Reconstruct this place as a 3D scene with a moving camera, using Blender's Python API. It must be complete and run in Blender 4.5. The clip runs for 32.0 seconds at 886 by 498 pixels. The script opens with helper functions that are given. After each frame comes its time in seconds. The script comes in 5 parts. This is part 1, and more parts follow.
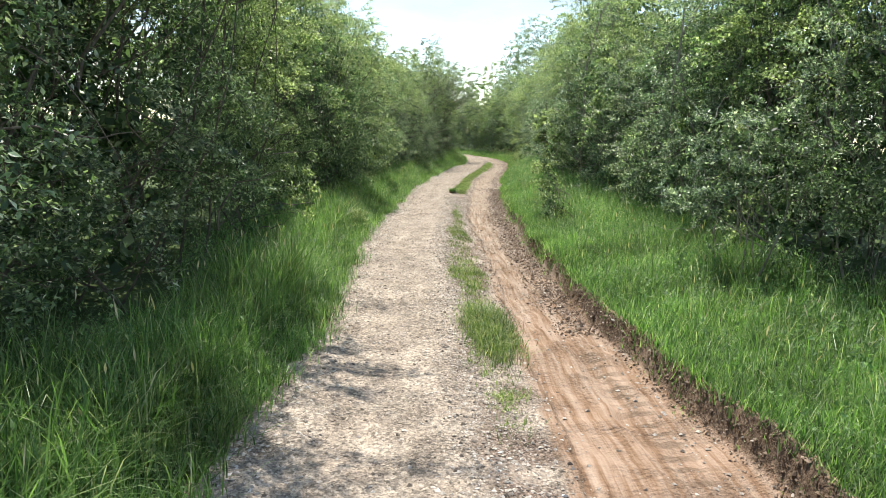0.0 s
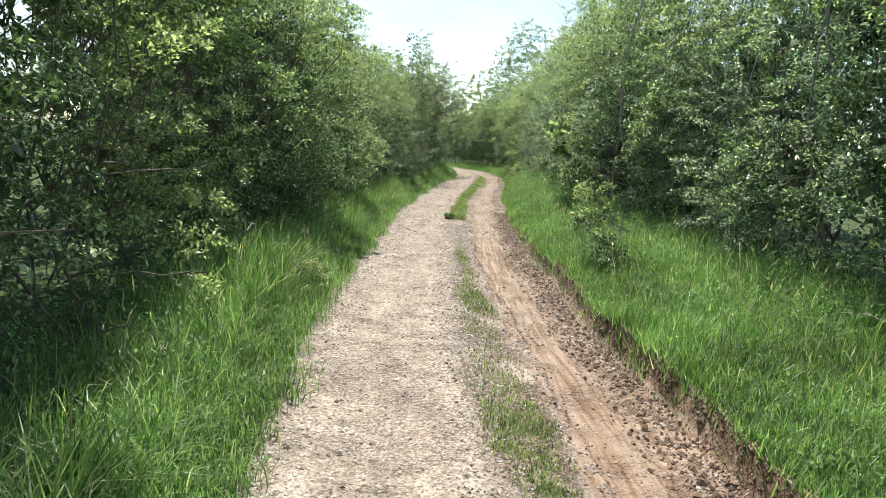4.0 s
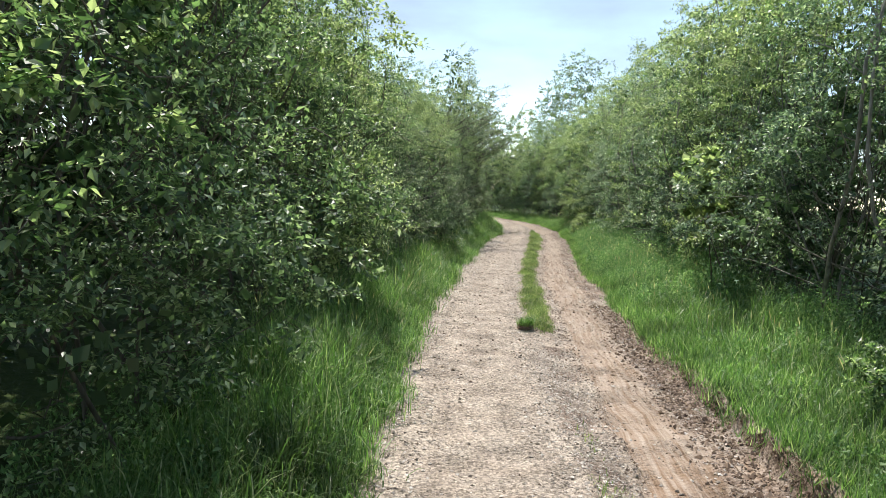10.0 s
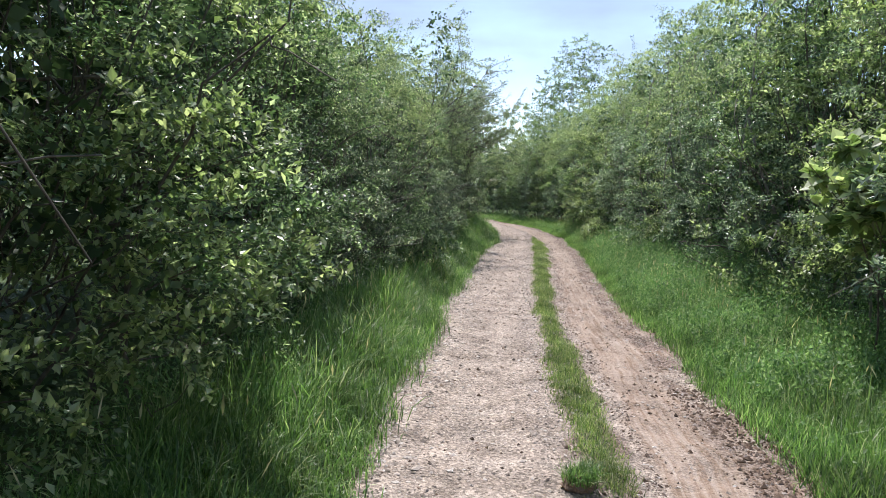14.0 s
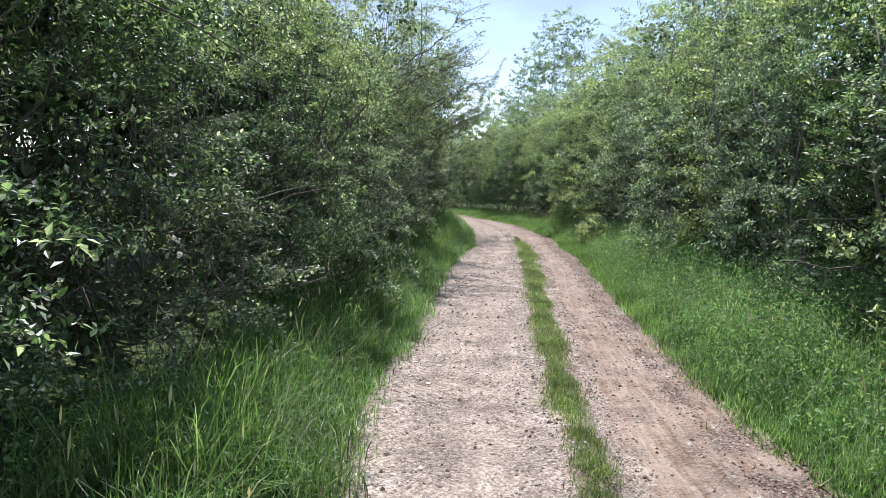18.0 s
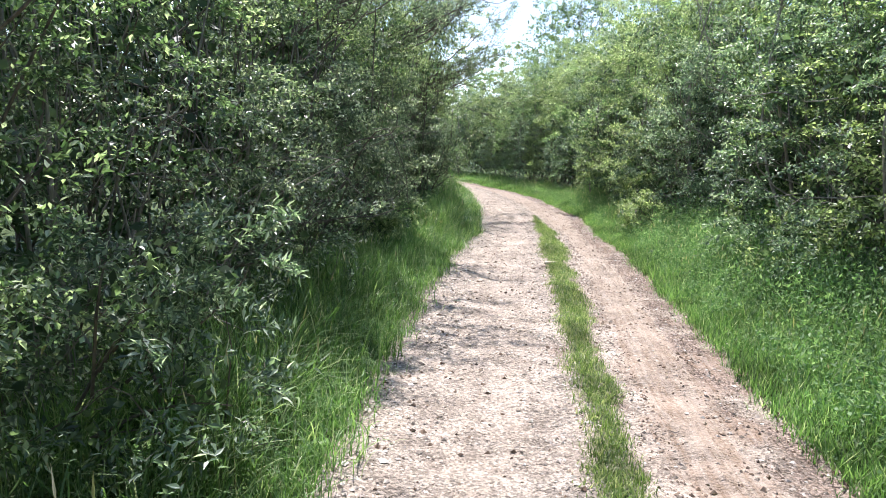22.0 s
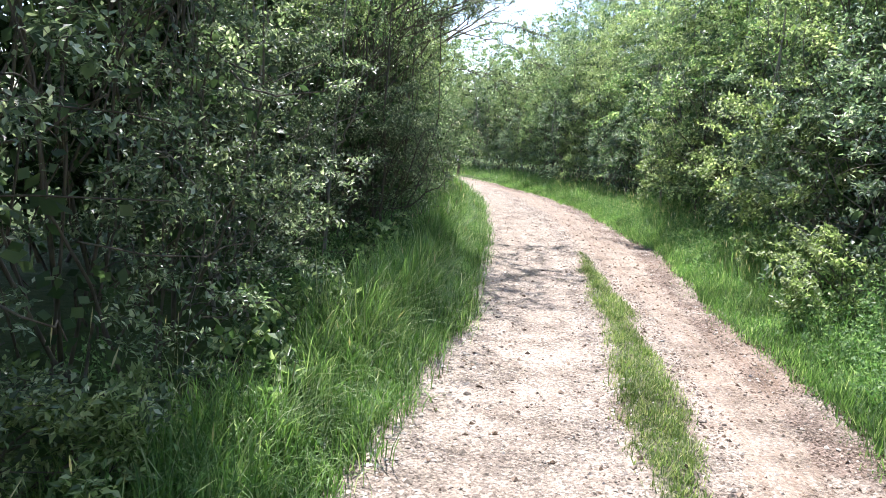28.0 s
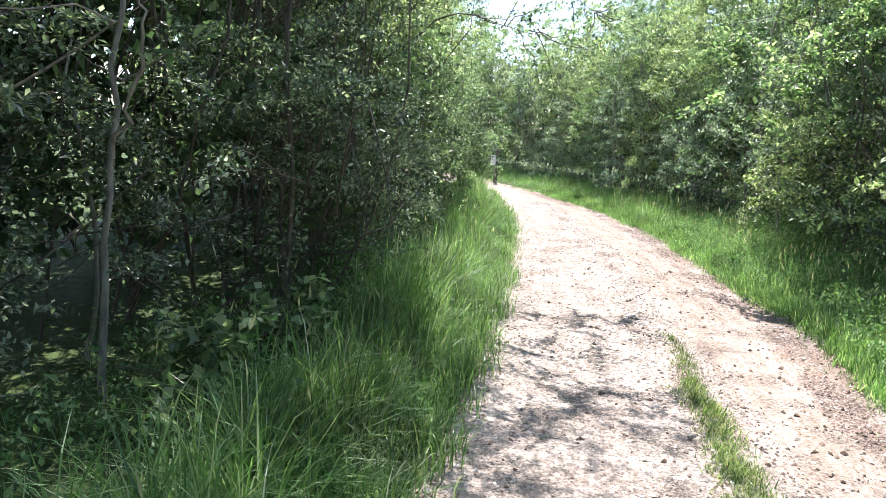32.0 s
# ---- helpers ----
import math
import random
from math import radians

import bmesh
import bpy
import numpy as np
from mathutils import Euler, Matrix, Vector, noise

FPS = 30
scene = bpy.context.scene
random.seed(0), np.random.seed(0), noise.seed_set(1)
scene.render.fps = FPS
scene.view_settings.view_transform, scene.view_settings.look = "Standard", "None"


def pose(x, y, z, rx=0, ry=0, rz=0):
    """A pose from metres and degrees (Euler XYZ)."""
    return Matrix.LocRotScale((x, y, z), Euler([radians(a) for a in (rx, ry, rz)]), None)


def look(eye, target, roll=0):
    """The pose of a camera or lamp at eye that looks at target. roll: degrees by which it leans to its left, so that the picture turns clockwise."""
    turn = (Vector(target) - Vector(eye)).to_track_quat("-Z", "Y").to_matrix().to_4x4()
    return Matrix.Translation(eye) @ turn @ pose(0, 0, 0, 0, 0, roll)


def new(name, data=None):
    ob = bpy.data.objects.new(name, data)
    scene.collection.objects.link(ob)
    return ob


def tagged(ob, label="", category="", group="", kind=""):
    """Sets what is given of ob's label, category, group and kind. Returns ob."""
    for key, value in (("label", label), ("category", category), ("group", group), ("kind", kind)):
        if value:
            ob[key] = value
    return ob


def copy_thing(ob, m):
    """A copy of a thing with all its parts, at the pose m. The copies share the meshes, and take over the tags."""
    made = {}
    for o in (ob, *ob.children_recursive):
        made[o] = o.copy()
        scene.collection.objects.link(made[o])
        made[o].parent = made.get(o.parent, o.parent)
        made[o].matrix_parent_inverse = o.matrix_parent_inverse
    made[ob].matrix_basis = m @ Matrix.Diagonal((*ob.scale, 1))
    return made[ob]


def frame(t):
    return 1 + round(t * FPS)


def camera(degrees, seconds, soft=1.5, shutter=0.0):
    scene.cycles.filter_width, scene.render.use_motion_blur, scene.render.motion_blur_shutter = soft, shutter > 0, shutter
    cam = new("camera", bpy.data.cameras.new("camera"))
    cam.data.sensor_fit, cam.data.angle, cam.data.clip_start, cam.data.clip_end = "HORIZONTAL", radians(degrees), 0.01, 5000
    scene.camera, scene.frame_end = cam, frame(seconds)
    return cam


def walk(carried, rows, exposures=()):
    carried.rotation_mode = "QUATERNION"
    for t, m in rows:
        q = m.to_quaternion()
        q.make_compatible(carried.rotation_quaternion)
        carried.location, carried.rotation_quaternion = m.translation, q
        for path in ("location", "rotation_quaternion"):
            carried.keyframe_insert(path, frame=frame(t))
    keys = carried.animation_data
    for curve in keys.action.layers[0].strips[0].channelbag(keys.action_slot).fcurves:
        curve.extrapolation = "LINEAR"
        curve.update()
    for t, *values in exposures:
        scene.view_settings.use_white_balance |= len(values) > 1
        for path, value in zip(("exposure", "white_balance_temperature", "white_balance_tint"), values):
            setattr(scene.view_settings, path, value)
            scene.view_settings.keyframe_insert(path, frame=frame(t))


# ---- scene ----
cam = camera(63.7, 32.0, soft=0.75)
ROWS = [
    (0.0, -0.000, 0.000, 1.658, -3.71, -9.31, -2.64),
    (0.5, 0.029, 0.644, 1.658, -3.78, -9.50, -2.72),
    (1.0, -0.055, 1.162, 1.643, -3.50, -11.18, -2.86),
    (1.5, -0.083, 1.763, 1.611, -3.60, -11.17, -2.95),
    (2.0, -0.117, 2.278, 1.594, -3.74, -11.00, -2.98),
    (2.5, -0.079, 2.815, 1.596, -4.28, -10.23, -3.00),
    (3.0, -0.021, 3.388, 1.575, -4.59, -8.13, -3.20),
    (3.5, 0.041, 3.925, 1.576, -4.84, -8.26, -3.29),
    (5.5, 0.003, 6.149, 1.567, -5.70, -8.34, -3.32),
    (6.0, 0.024, 6.717, 1.579, -5.27, -8.14, -3.46),
    (6.5, 0.075, 7.307, 1.606, -5.30, -8.09, -3.28),
    (7.0, 0.099, 7.871, 1.617, -4.92, -8.23, -3.30),
    (7.5, 0.128, 8.497, 1.624, -4.71, -7.55, -3.19),
    (8.0, 0.159, 9.036, 1.595, -4.09, -8.05, -3.10),
    (8.5, 0.214, 9.614, 1.594, -4.08, -7.49, -3.20),
    (9.0, 0.197, 10.211, 1.576, -3.46, -6.76, -3.21),
    (9.5, 0.191, 10.778, 1.592, -3.00, -6.00, -3.19),
    (10.0, 0.172, 11.387, 1.611, -2.59, -4.81, -3.19),
    (10.5, 0.154, 11.937, 1.610, -2.12, -4.54, -3.23),
    (11.0, 0.247, 12.519, 1.618, -2.14, -4.50, -3.28),
    (11.5, 0.328, 13.073, 1.578, -2.31, -4.53, -3.28),
    (12.0, 0.387, 13.654, 1.582, -2.62, -4.35, -3.39),
    (12.5, 0.418, 14.233, 1.603, -2.81, -4.57, -3.39),
    (13.0, 0.448, 14.796, 1.615, -2.70, -4.58, -3.33),
    (13.5, 0.536, 15.399, 1.637, -3.20, -4.80, -3.39),
    (14.0, 0.542, 15.938, 1.621, -3.35, -4.84, -3.38),
    (14.5, 0.611, 16.540, 1.611, -5.19, -4.53, -3.40),
    (15.0, 0.640, 17.110, 1.625, -5.65, -4.01, -3.01),
    (15.5, 0.762, 17.706, 1.651, -5.69, -3.89, -3.10),
    (17.5, 1.032, 19.900, 1.576, -5.16, -4.24, -2.89),
    (18.0, 1.153, 20.518, 1.565, -5.38, -5.24, -2.88),
    (18.5, 1.290, 21.113, 1.570, -5.33, -6.53, -2.86),
    (19.0, 1.417, 21.695, 1.581, -5.11, -6.87, -2.92),
    (19.5, 1.553, 22.316, 1.586, -5.26, -7.38, -3.01),
    (20.0, 1.650, 22.895, 1.613, -4.97, -8.36, -3.26),
    (20.5, 1.707, 23.539, 1.629, -5.10, -8.35, -3.47),
    (21.0, 1.769, 24.169, 1.581, -4.70, -9.76, -3.44),
    (21.5, 1.898, 24.753, 1.600, -4.61, -9.69, -3.55),
    (22.0, 1.951, 25.343, 1.595, -4.31, -8.31, -3.55),
    (22.5, 2.012, 25.935, 1.600, -4.33, -8.22, -3.78),
    (23.0, 2.074, 26.570, 1.609, -4.19, -7.83, -3.87),
    (23.5, 2.144, 27.189, 1.579, -4.15, -8.14, -3.65),
    (24.0, 2.281, 27.784, 1.599, -4.00, -8.30, -3.60),
    (24.5, 2.424, 28.335, 1.571, -4.02, -8.27, -3.52),
    (25.0, 2.561, 28.916, 1.590, -4.10, -8.26, -3.54),
    (25.5, 2.636, 29.539, 1.598, -4.02, -8.09, -3.75),
    (27.5, 3.042, 31.832, 1.650, -2.74, -8.41, -3.72),
    (28.0, 3.140, 32.362, 1.630, -1.92, -9.41, -3.58),
    (28.5, 3.185, 32.892, 1.626, -1.73, -9.06, -3.61),
    (29.0, 3.246, 33.489, 1.612, -0.14, -8.92, -3.67),
    (29.5, 3.344, 34.030, 1.611, 0.99, -9.05, -3.92),
    (30.0, 3.406, 34.622, 1.626, 1.48, -8.44, -3.88),
    (30.5, 3.558, 35.166, 1.597, 2.18, -8.71, -3.60),
    (31.0, 3.709, 35.716, 1.601, 2.37, -8.74, -3.87),
    (31.5, 3.783, 36.262, 1.564, 2.31, -9.82, -3.87),
    (32.0, 3.862, 36.823, 1.540, 2.25, -9.60, -3.86),
]
walk(cam, [(t, pose(x, y, z, 90 + pitch, roll, yaw)) for t, x, y, z, yaw, pitch, roll in ROWS],
     exposures=[(0.0, 1.12, 6840, 9), (3.0, 1.12, 6840, 10), (6.0, 1.14, 6840, 9), (9.0, 1.11, 6740, 8), (11.0, 0.84, 6480, 15), (12.5, 0.89, 6380, 17), (15.5, 0.86, 6190, 20), (18.0, 0.96, 6190, 20), (20.0, 1.33, 6240, 18), (22.0, 1.5, 6220, 18), (25.0, 1.73, 6190, 18), (28.0, 1.64, 6190, 18), (32.0, 1.92, 6190, 19)])

# ---- world and sun ----
SUN_LEFT, SUN_HIGH = radians(4), radians(59)      # the sun stands ahead and a little to the left of the track
world = bpy.data.worlds.new("sky")
scene.world = world
world.use_nodes = True
wn, wl = world.node_tree.nodes, world.node_tree.links
sky = wn.new("ShaderNodeTexSky")
sky.sky_type, sky.sun_disc = 'NISHITA', False
sky.sun_elevation, sky.sun_rotation = SUN_HIGH, -SUN_LEFT
sky.air_density, sky.dust_density = 1.0, 0.15
cloud_at = wn.new("ShaderNodeTexCoord")
cloud_map = wn.new("ShaderNodeMapping")
cloud_map.inputs["Scale"].default_value = (1.0, 1.0, 3.0)
cloud_noise = wn.new("ShaderNodeTexNoise")
cloud_noise.inputs["Scale"].default_value, cloud_noise.inputs["Detail"].default_value = 2.2, 7
cloud_ramp = wn.new("ShaderNodeValToRGB")
cloud_ramp.color_ramp.elements[0].position, cloud_ramp.color_ramp.elements[1].position = 0.42, 0.72
cloud_mix = wn.new("ShaderNodeMixRGB")
cloud_mix.inputs["Color2"].default_value = (2.1, 2.55, 3.2, 1)
wl.new(cloud_at.outputs["Generated"], cloud_map.inputs["Vector"])
wl.new(cloud_map.outputs["Vector"], cloud_noise.inputs["Vector"])
wl.new(cloud_noise.outputs["Fac"], cloud_ramp.inputs["Fac"])
wl.new(cloud_ramp.outputs["Color"], cloud_mix.inputs["Fac"])
wl.new(sky.outputs["Color"], cloud_mix.inputs["Color1"])
wl.new(cloud_mix.outputs["Color"], wn["Background"].inputs["Color"])
wn["Background"].inputs["Strength"].default_value = 0.122
lamp = bpy.data.lights.new("sun", 'SUN')
lamp.energy, lamp.angle, lamp.color = 3.8, radians(0.53), (1.0, 0.97, 0.91)
sun = new("sun", lamp)
to_sun = Vector((-math.sin(SUN_LEFT) * math.cos(SUN_HIGH), math.cos(SUN_LEFT) * math.cos(SUN_HIGH), math.sin(SUN_HIGH)))
sun.matrix_world = look(to_sun * 60, (0, 0, 0))


# ---- materials ----
def material(name):
    m = bpy.data.materials.new(name)
    m.use_nodes = True
    return m, m.node_tree.nodes, m.node_tree.links, m.node_tree.nodes["Principled BSDF"]


def ramp_node(nodes, stops):
    r = nodes.new("ShaderNodeValToRGB")
    while len(r.color_ramp.elements) < len(stops):
        r.color_ramp.elements.new(0.5)
    for e, (at, col) in zip(r.color_ramp.elements, stops):
        e.position, e.color = at, (*col, 1)
    return r


def leaf_material(name, stops, rough=0.42, glow=0.3, specular=0.5, patchy=(0.7, 1.3)):
    """A thin leaf: every leaf takes its own tint, light passes through it."""
    m, n, l, bsdf = material(name)
    geo = n.new("ShaderNodeNewGeometry")
    r = ramp_node(n, stops)
    l.new(geo.outputs["Random Per Island"], r.inputs["Fac"])
    at = n.new("ShaderNodeTexCoord")
    patch = n.new("ShaderNodeTexNoise")
    patch.inputs["Scale"].default_value, patch.inputs["Detail"].default_value = 1.3, 3
    l.new(at.outputs["Object"], patch.inputs["Vector"])
    shade = n.new("ShaderNodeHueSaturation")
    vary = n.new("ShaderNodeMapRange")
    vary.inputs["From Min"].default_value, vary.inputs["From Max"].default_value = 0.3, 0.7
    vary.inputs["To Min"].default_value, vary.inputs["To Max"].default_value = patchy
    l.new(patch.outputs["Fac"], vary.inputs["Value"])
    l.new(vary.outputs["Result"], shade.inputs["Value"])
    l.new(r.outputs["Color"], shade.inputs["Color"])
    l.new(shade.outputs["Color"], bsdf.inputs["Base Color"])
    bsdf.inputs["Roughness"].default_value = rough
    bsdf.inputs["Specular IOR Level"].default_value = specular
    thin = n.new("ShaderNodeBsdfTranslucent")
    warm = n.new("ShaderNodeMixRGB")
    warm.blend_type, warm.inputs["Fac"].default_value = 'MULTIPLY', 1.0
    warm.inputs["Color2"].default_value = (1.55, 1.75, 1.04, 1)
    l.new(shade.outputs["Color"], warm.inputs["Color1"])
    l.new(warm.outputs["Color"], thin.inputs["Color"])
    mix = n.new("ShaderNodeMixShader")
    mix.inputs["Fac"].default_value = glow
    l.new(bsdf.outputs["BSDF"], mix.inputs[1])
    l.new(thin.outputs["BSDF"], mix.inputs[2])
    l.new(mix.outputs["Shader"], n["Material Output"].inputs["Surface"])
    return m


def bark_material(name, dark, light):
    m, n, l, bsdf = material(name)
    at = n.new("ShaderNodeTexCoord")
    streak = n.new("ShaderNodeMapping")
    streak.inputs["Scale"].default_value = (14, 14, 3)
    noise_node = n.new("ShaderNodeTexNoise")
    noise_node.inputs["Scale"].default_value, noise_node.inputs["Detail"].default_value = 3.0, 6
    r = ramp_node(n, [(0.3, dark), (0.7, light)])
    bump = n.new("ShaderNodeBump")
    bump.inputs["Strength"].default_value, bump.inputs["Distance"].default_value = 0.6, 0.01
    l.new(at.outputs["Object"], streak.inputs["Vector"])
    l.new(streak.outputs["Vector"], noise_node.inputs["Vector"])
    l.new(noise_node.outputs["Fac"], r.inputs["Fac"])
    l.new(noise_node.outputs["Fac"], bump.inputs["Height"])
    l.new(r.outputs["Color"], bsdf.inputs["Base Color"])
    l.new(bump.outputs["Normal"], bsdf.inputs["Normal"])
    bsdf.inputs["Roughness"].default_value = 0.85
    return m


def grain_material(name, stops, rough=0.9):
    """Loose stones, clods and straw: a tint for each piece and a fine grain on it."""
    m, n, l, bsdf = material(name)
    geo = n.new("ShaderNodeNewGeometry")
    r = ramp_node(n, stops)
    l.new(geo.outputs["Random Per Island"], r.inputs["Fac"])
    at = n.new("ShaderNodeTexCoord")
    noise_node = n.new("ShaderNodeTexNoise")
    noise_node.inputs["Scale"].default_value = 90
    l.new(at.outputs["Object"], noise_node.inputs["Vector"])
    mix = n.new("ShaderNodeMixRGB")
    mix.blend_type, mix.inputs["Fac"].default_value = 'OVERLAY', 0.4
    l.new(r.outputs["Color"], mix.inputs["Color1"])
    l.new(noise_node.outputs["Fac"], mix.inputs["Color2"])
    l.new(mix.outputs["Color"], bsdf.inputs["Base Color"])
    bsdf.inputs["Roughness"].default_value = rough
    return m


# The palest stops put whitish glints on the hedge leaves into their colour
LEAF_DARK = leaf_material("leaf_dark", [(0.0, (0.031, 0.061, 0.028)), (0.5, (0.110, 0.173, 0.084)), (0.8, (0.246, 0.328, 0.183)), (1.0, (0.560, 0.611, 0.468))], rough=0.38, glow=0.45, specular=0.5)
LEAF_GREY = leaf_material("leaf_grey", [(0.0, (0.039, 0.069, 0.045)), (0.5, (0.130, 0.189, 0.127)), (0.8, (0.271, 0.344, 0.245)), (1.0, (0.588, 0.631, 0.572))], rough=0.36, glow=0.42, specular=0.4)
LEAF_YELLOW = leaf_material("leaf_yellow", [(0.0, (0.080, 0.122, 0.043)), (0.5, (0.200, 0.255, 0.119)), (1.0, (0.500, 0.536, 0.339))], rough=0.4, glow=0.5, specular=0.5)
LEAF_FRESH = leaf_material("leaf_fresh", [(0.0, (0.043, 0.084, 0.036)), (0.5, (0.135, 0.215, 0.097)), (1.0, (0.454, 0.505, 0.305))], rough=0.38, glow=0.5, specular=0.5)
LEAF_BROWN = leaf_material("leaf_brown", [(0.0, (0.043, 0.065, 0.041)), (0.5, (0.129, 0.180, 0.114)), (0.8, (0.269, 0.317, 0.215)), (1.0, (0.582, 0.601, 0.531))], rough=0.38, glow=0.44, specular=0.5)
# Dark leaf: the shade inside the hedge is put into its colour
LEAF_SHADED = leaf_material("leaf_shaded", [(0.0, (0.030, 0.054, 0.028)), (0.6, (0.075, 0.117, 0.062)), (1.0, (0.170, 0.224, 0.136))], rough=0.45, glow=0.4, specular=0.25)
GRASS = leaf_material("grass_blades", [(0.0, (0.045, 0.095, 0.030)), (0.4, (0.104, 0.194, 0.057)), (0.8, (0.184, 0.293, 0.099)), (0.95, (0.325, 0.387, 0.198)), (1.0, (0.489, 0.496, 0.366))], rough=0.42, glow=0.42, specular=0.4, patchy=(0.6, 1.4))
GRASS_WORN = leaf_material("worn_grass", [(0.0, (0.059, 0.103, 0.034)), (0.4, (0.132, 0.196, 0.062)), (0.7, (0.228, 0.285, 0.109)), (0.88, (0.338, 0.356, 0.180)), (1.0, (0.465, 0.428, 0.284))], rough=0.45, glow=0.38, specular=0.35, patchy=(0.6, 1.4))
STRAW = leaf_material("seed_heads", [(0.0, (0.2, 0.21, 0.1)), (0.5, (0.38, 0.35, 0.2)), (1.0, (0.6, 0.53, 0.36))], rough=0.6, glow=0.3, specular=0.3)
ROOTS = grain_material("dry_roots", [(0.0, (0.05, 0.035, 0.022)), (0.5, (0.15, 0.1, 0.065)), (0.85, (0.28, 0.21, 0.14)), (1.0, (0.45, 0.38, 0.26))])
WEED = leaf_material("weed_leaf", [(0.0, (0.059, 0.126, 0.050)), (0.5, (0.126, 0.225, 0.089)), (1.0, (0.303, 0.405, 0.218))], rough=0.55, glow=0.4, specular=0.25)
BARK = bark_material("bark", (0.05, 0.04, 0.03), (0.17, 0.145, 0.11))
BARK_PALE = bark_material("bark_pale", (0.12, 0.11, 0.09), (0.36, 0.33, 0.28))
STONES = grain_material("stones", [(0.0, (0.07, 0.055, 0.045)), (0.12, (0.2, 0.165, 0.13)), (0.3, (0.31, 0.26, 0.215)), (0.75, (0.48, 0.42, 0.36)), (1.0, (0.62, 0.57, 0.51))])
RUT_STONES = grain_material("rut_stones", [(0.0, (0.09, 0.06, 0.042)), (0.5, (0.24, 0.175, 0.13)), (1.0, (0.44, 0.35, 0.28))])
CLODS = grain_material("clods", [(0.0, (0.07, 0.045, 0.03)), (0.5, (0.18, 0.12, 0.08)), (1.0, (0.36, 0.27, 0.2))])


def ground_material():
    m, n, l, bsdf = material("ground")
    at = n.new("ShaderNodeTexCoord")

    def noise_at(scale, detail=6, rough=0.6):
        t = n.new("ShaderNodeTexNoise")
        t.inputs["Scale"].default_value, t.inputs["Detail"].default_value, t.inputs["Roughness"].default_value = scale, detail, rough
        l.new(at.outputs["Object"], t.inputs["Vector"])
        return t

    def attribute(name):
        a = n.new("ShaderNodeAttribute")
        a.attribute_name = name
        return a.outputs["Fac"]

    def sharpened(name, soft):
        """The zone's edge, frayed by noise."""
        add = n.new("ShaderNodeMath")
        add.operation = 'MULTIPLY_ADD'
        fray = noise_at(30, 6, 0.75)
        add.inputs[1].default_value, add.inputs[2].default_value = 0.9, -0.45
        l.new(fray.outputs["Fac"], add.inputs[0])
        plus = n.new("ShaderNodeMath")
        plus.operation = 'ADD'
        l.new(attribute(name), plus.inputs[0])
        l.new(add.outputs[0], plus.inputs[1])
        r = n.new("ShaderNodeMapRange")
        r.inputs["From Min"].default_value, r.inputs["From Max"].default_value = 0.5 - soft, 0.5 + soft
        l.new(plus.outputs[0], r.inputs["Value"])
        return r.outputs["Result"]

    def mixed(fac, a, b):
        x = n.new("ShaderNodeMixRGB")
        l.new(fac, x.inputs["Fac"])
        l.new(a, x.inputs["Color1"])
        l.new(b, x.inputs["Color2"])
        return x.outputs["Color"]

    def toned(scale, stops, detail=8, rough=0.7):
        r = ramp_node(n, stops)
        l.new(noise_at(scale, detail, rough).outputs["Fac"], r.inputs["Fac"])
        return r.outputs["Color"]

    grit = n.new("ShaderNodeTexVoronoi")
    grit.inputs["Scale"].default_value = 62
    l.new(at.outputs["Object"], grit.inputs["Vector"])
    grit_tone = n.new("ShaderNodeMixRGB")
    grit_tone.blend_type, grit_tone.inputs["Fac"].default_value = 'OVERLAY', 0.6
    pale = toned(3.0, [(0.25, (0.234, 0.192, 0.155)), (0.42, (0.339, 0.282, 0.229)), (0.58, (0.398, 0.340, 0.281)), (0.75, (0.450, 0.392, 0.329))])
    grey_of = n.new("ShaderNodeRGBToBW")
    l.new(grit.outputs["Color"], grey_of.inputs["Color"])
    crumb = n.new("ShaderNodeTexVoronoi")
    crumb.inputs["Scale"].default_value = 75
    l.new(at.outputs["Object"], crumb.inputs["Vector"])
    crumb_grey = n.new("ShaderNodeRGBToBW")
    l.new(crumb.outputs["Color"], crumb_grey.inputs["Color"])
    l.new(pale, grit_tone.inputs["Color1"])
    l.new(grey_of.outputs["Val"], grit_tone.inputs["Color2"])
    pale = grit_tone.outputs["Color"]
    specks = ramp_node(n, [(0.36, (0.3, 0.27, 0.25)), (0.47, (1, 1, 1))])
    l.new(noise_at(95, 3, 0.6).outputs["Fac"], specks.inputs["Fac"])
    specked = n.new("ShaderNodeMixRGB")
    specked.blend_type, specked.inputs["Fac"].default_value = 'MULTIPLY', 0.7
    l.new(pale, specked.inputs["Color1"])
    l.new(specks.outputs["Color"], specked.inputs["Color2"])
    pale = specked.outputs["Color"]
    worn = n.new("ShaderNodeMixRGB")
    worn.blend_type, worn.inputs["Fac"].default_value = 'OVERLAY', 0.5
    l.new(pale, worn.inputs["Color1"])
    pale = worn.outputs["Color"]
    loose = toned(62, [(0.32, (0.077, 0.052, 0.041)), (0.5, (0.194, 0.144, 0.113)), (0.7, (0.378, 0.306, 0.257))])
    crumbs = n.new("ShaderNodeMixRGB")
    crumbs.blend_type, crumbs.inputs["Fac"].default_value = 'OVERLAY', 0.85
    l.new(loose, crumbs.inputs["Color1"])
    l.new(crumb_grey.outputs["Val"], crumbs.inputs["Color2"])
    loose = crumbs.outputs["Color"]
    split = n.new("ShaderNodeSeparateXYZ")
    l.new(at.outputs["Object"], split.inputs[0])
    slow = n.new("ShaderNodeMath")
    slow.operation, slow.inputs[1].default_value = 'MULTIPLY', 0.05
    l.new(split.outputs["Y"], slow.inputs[0])
    streak = n.new("ShaderNodeCombineXYZ")
    l.new(attribute("across"), streak.inputs["X"])
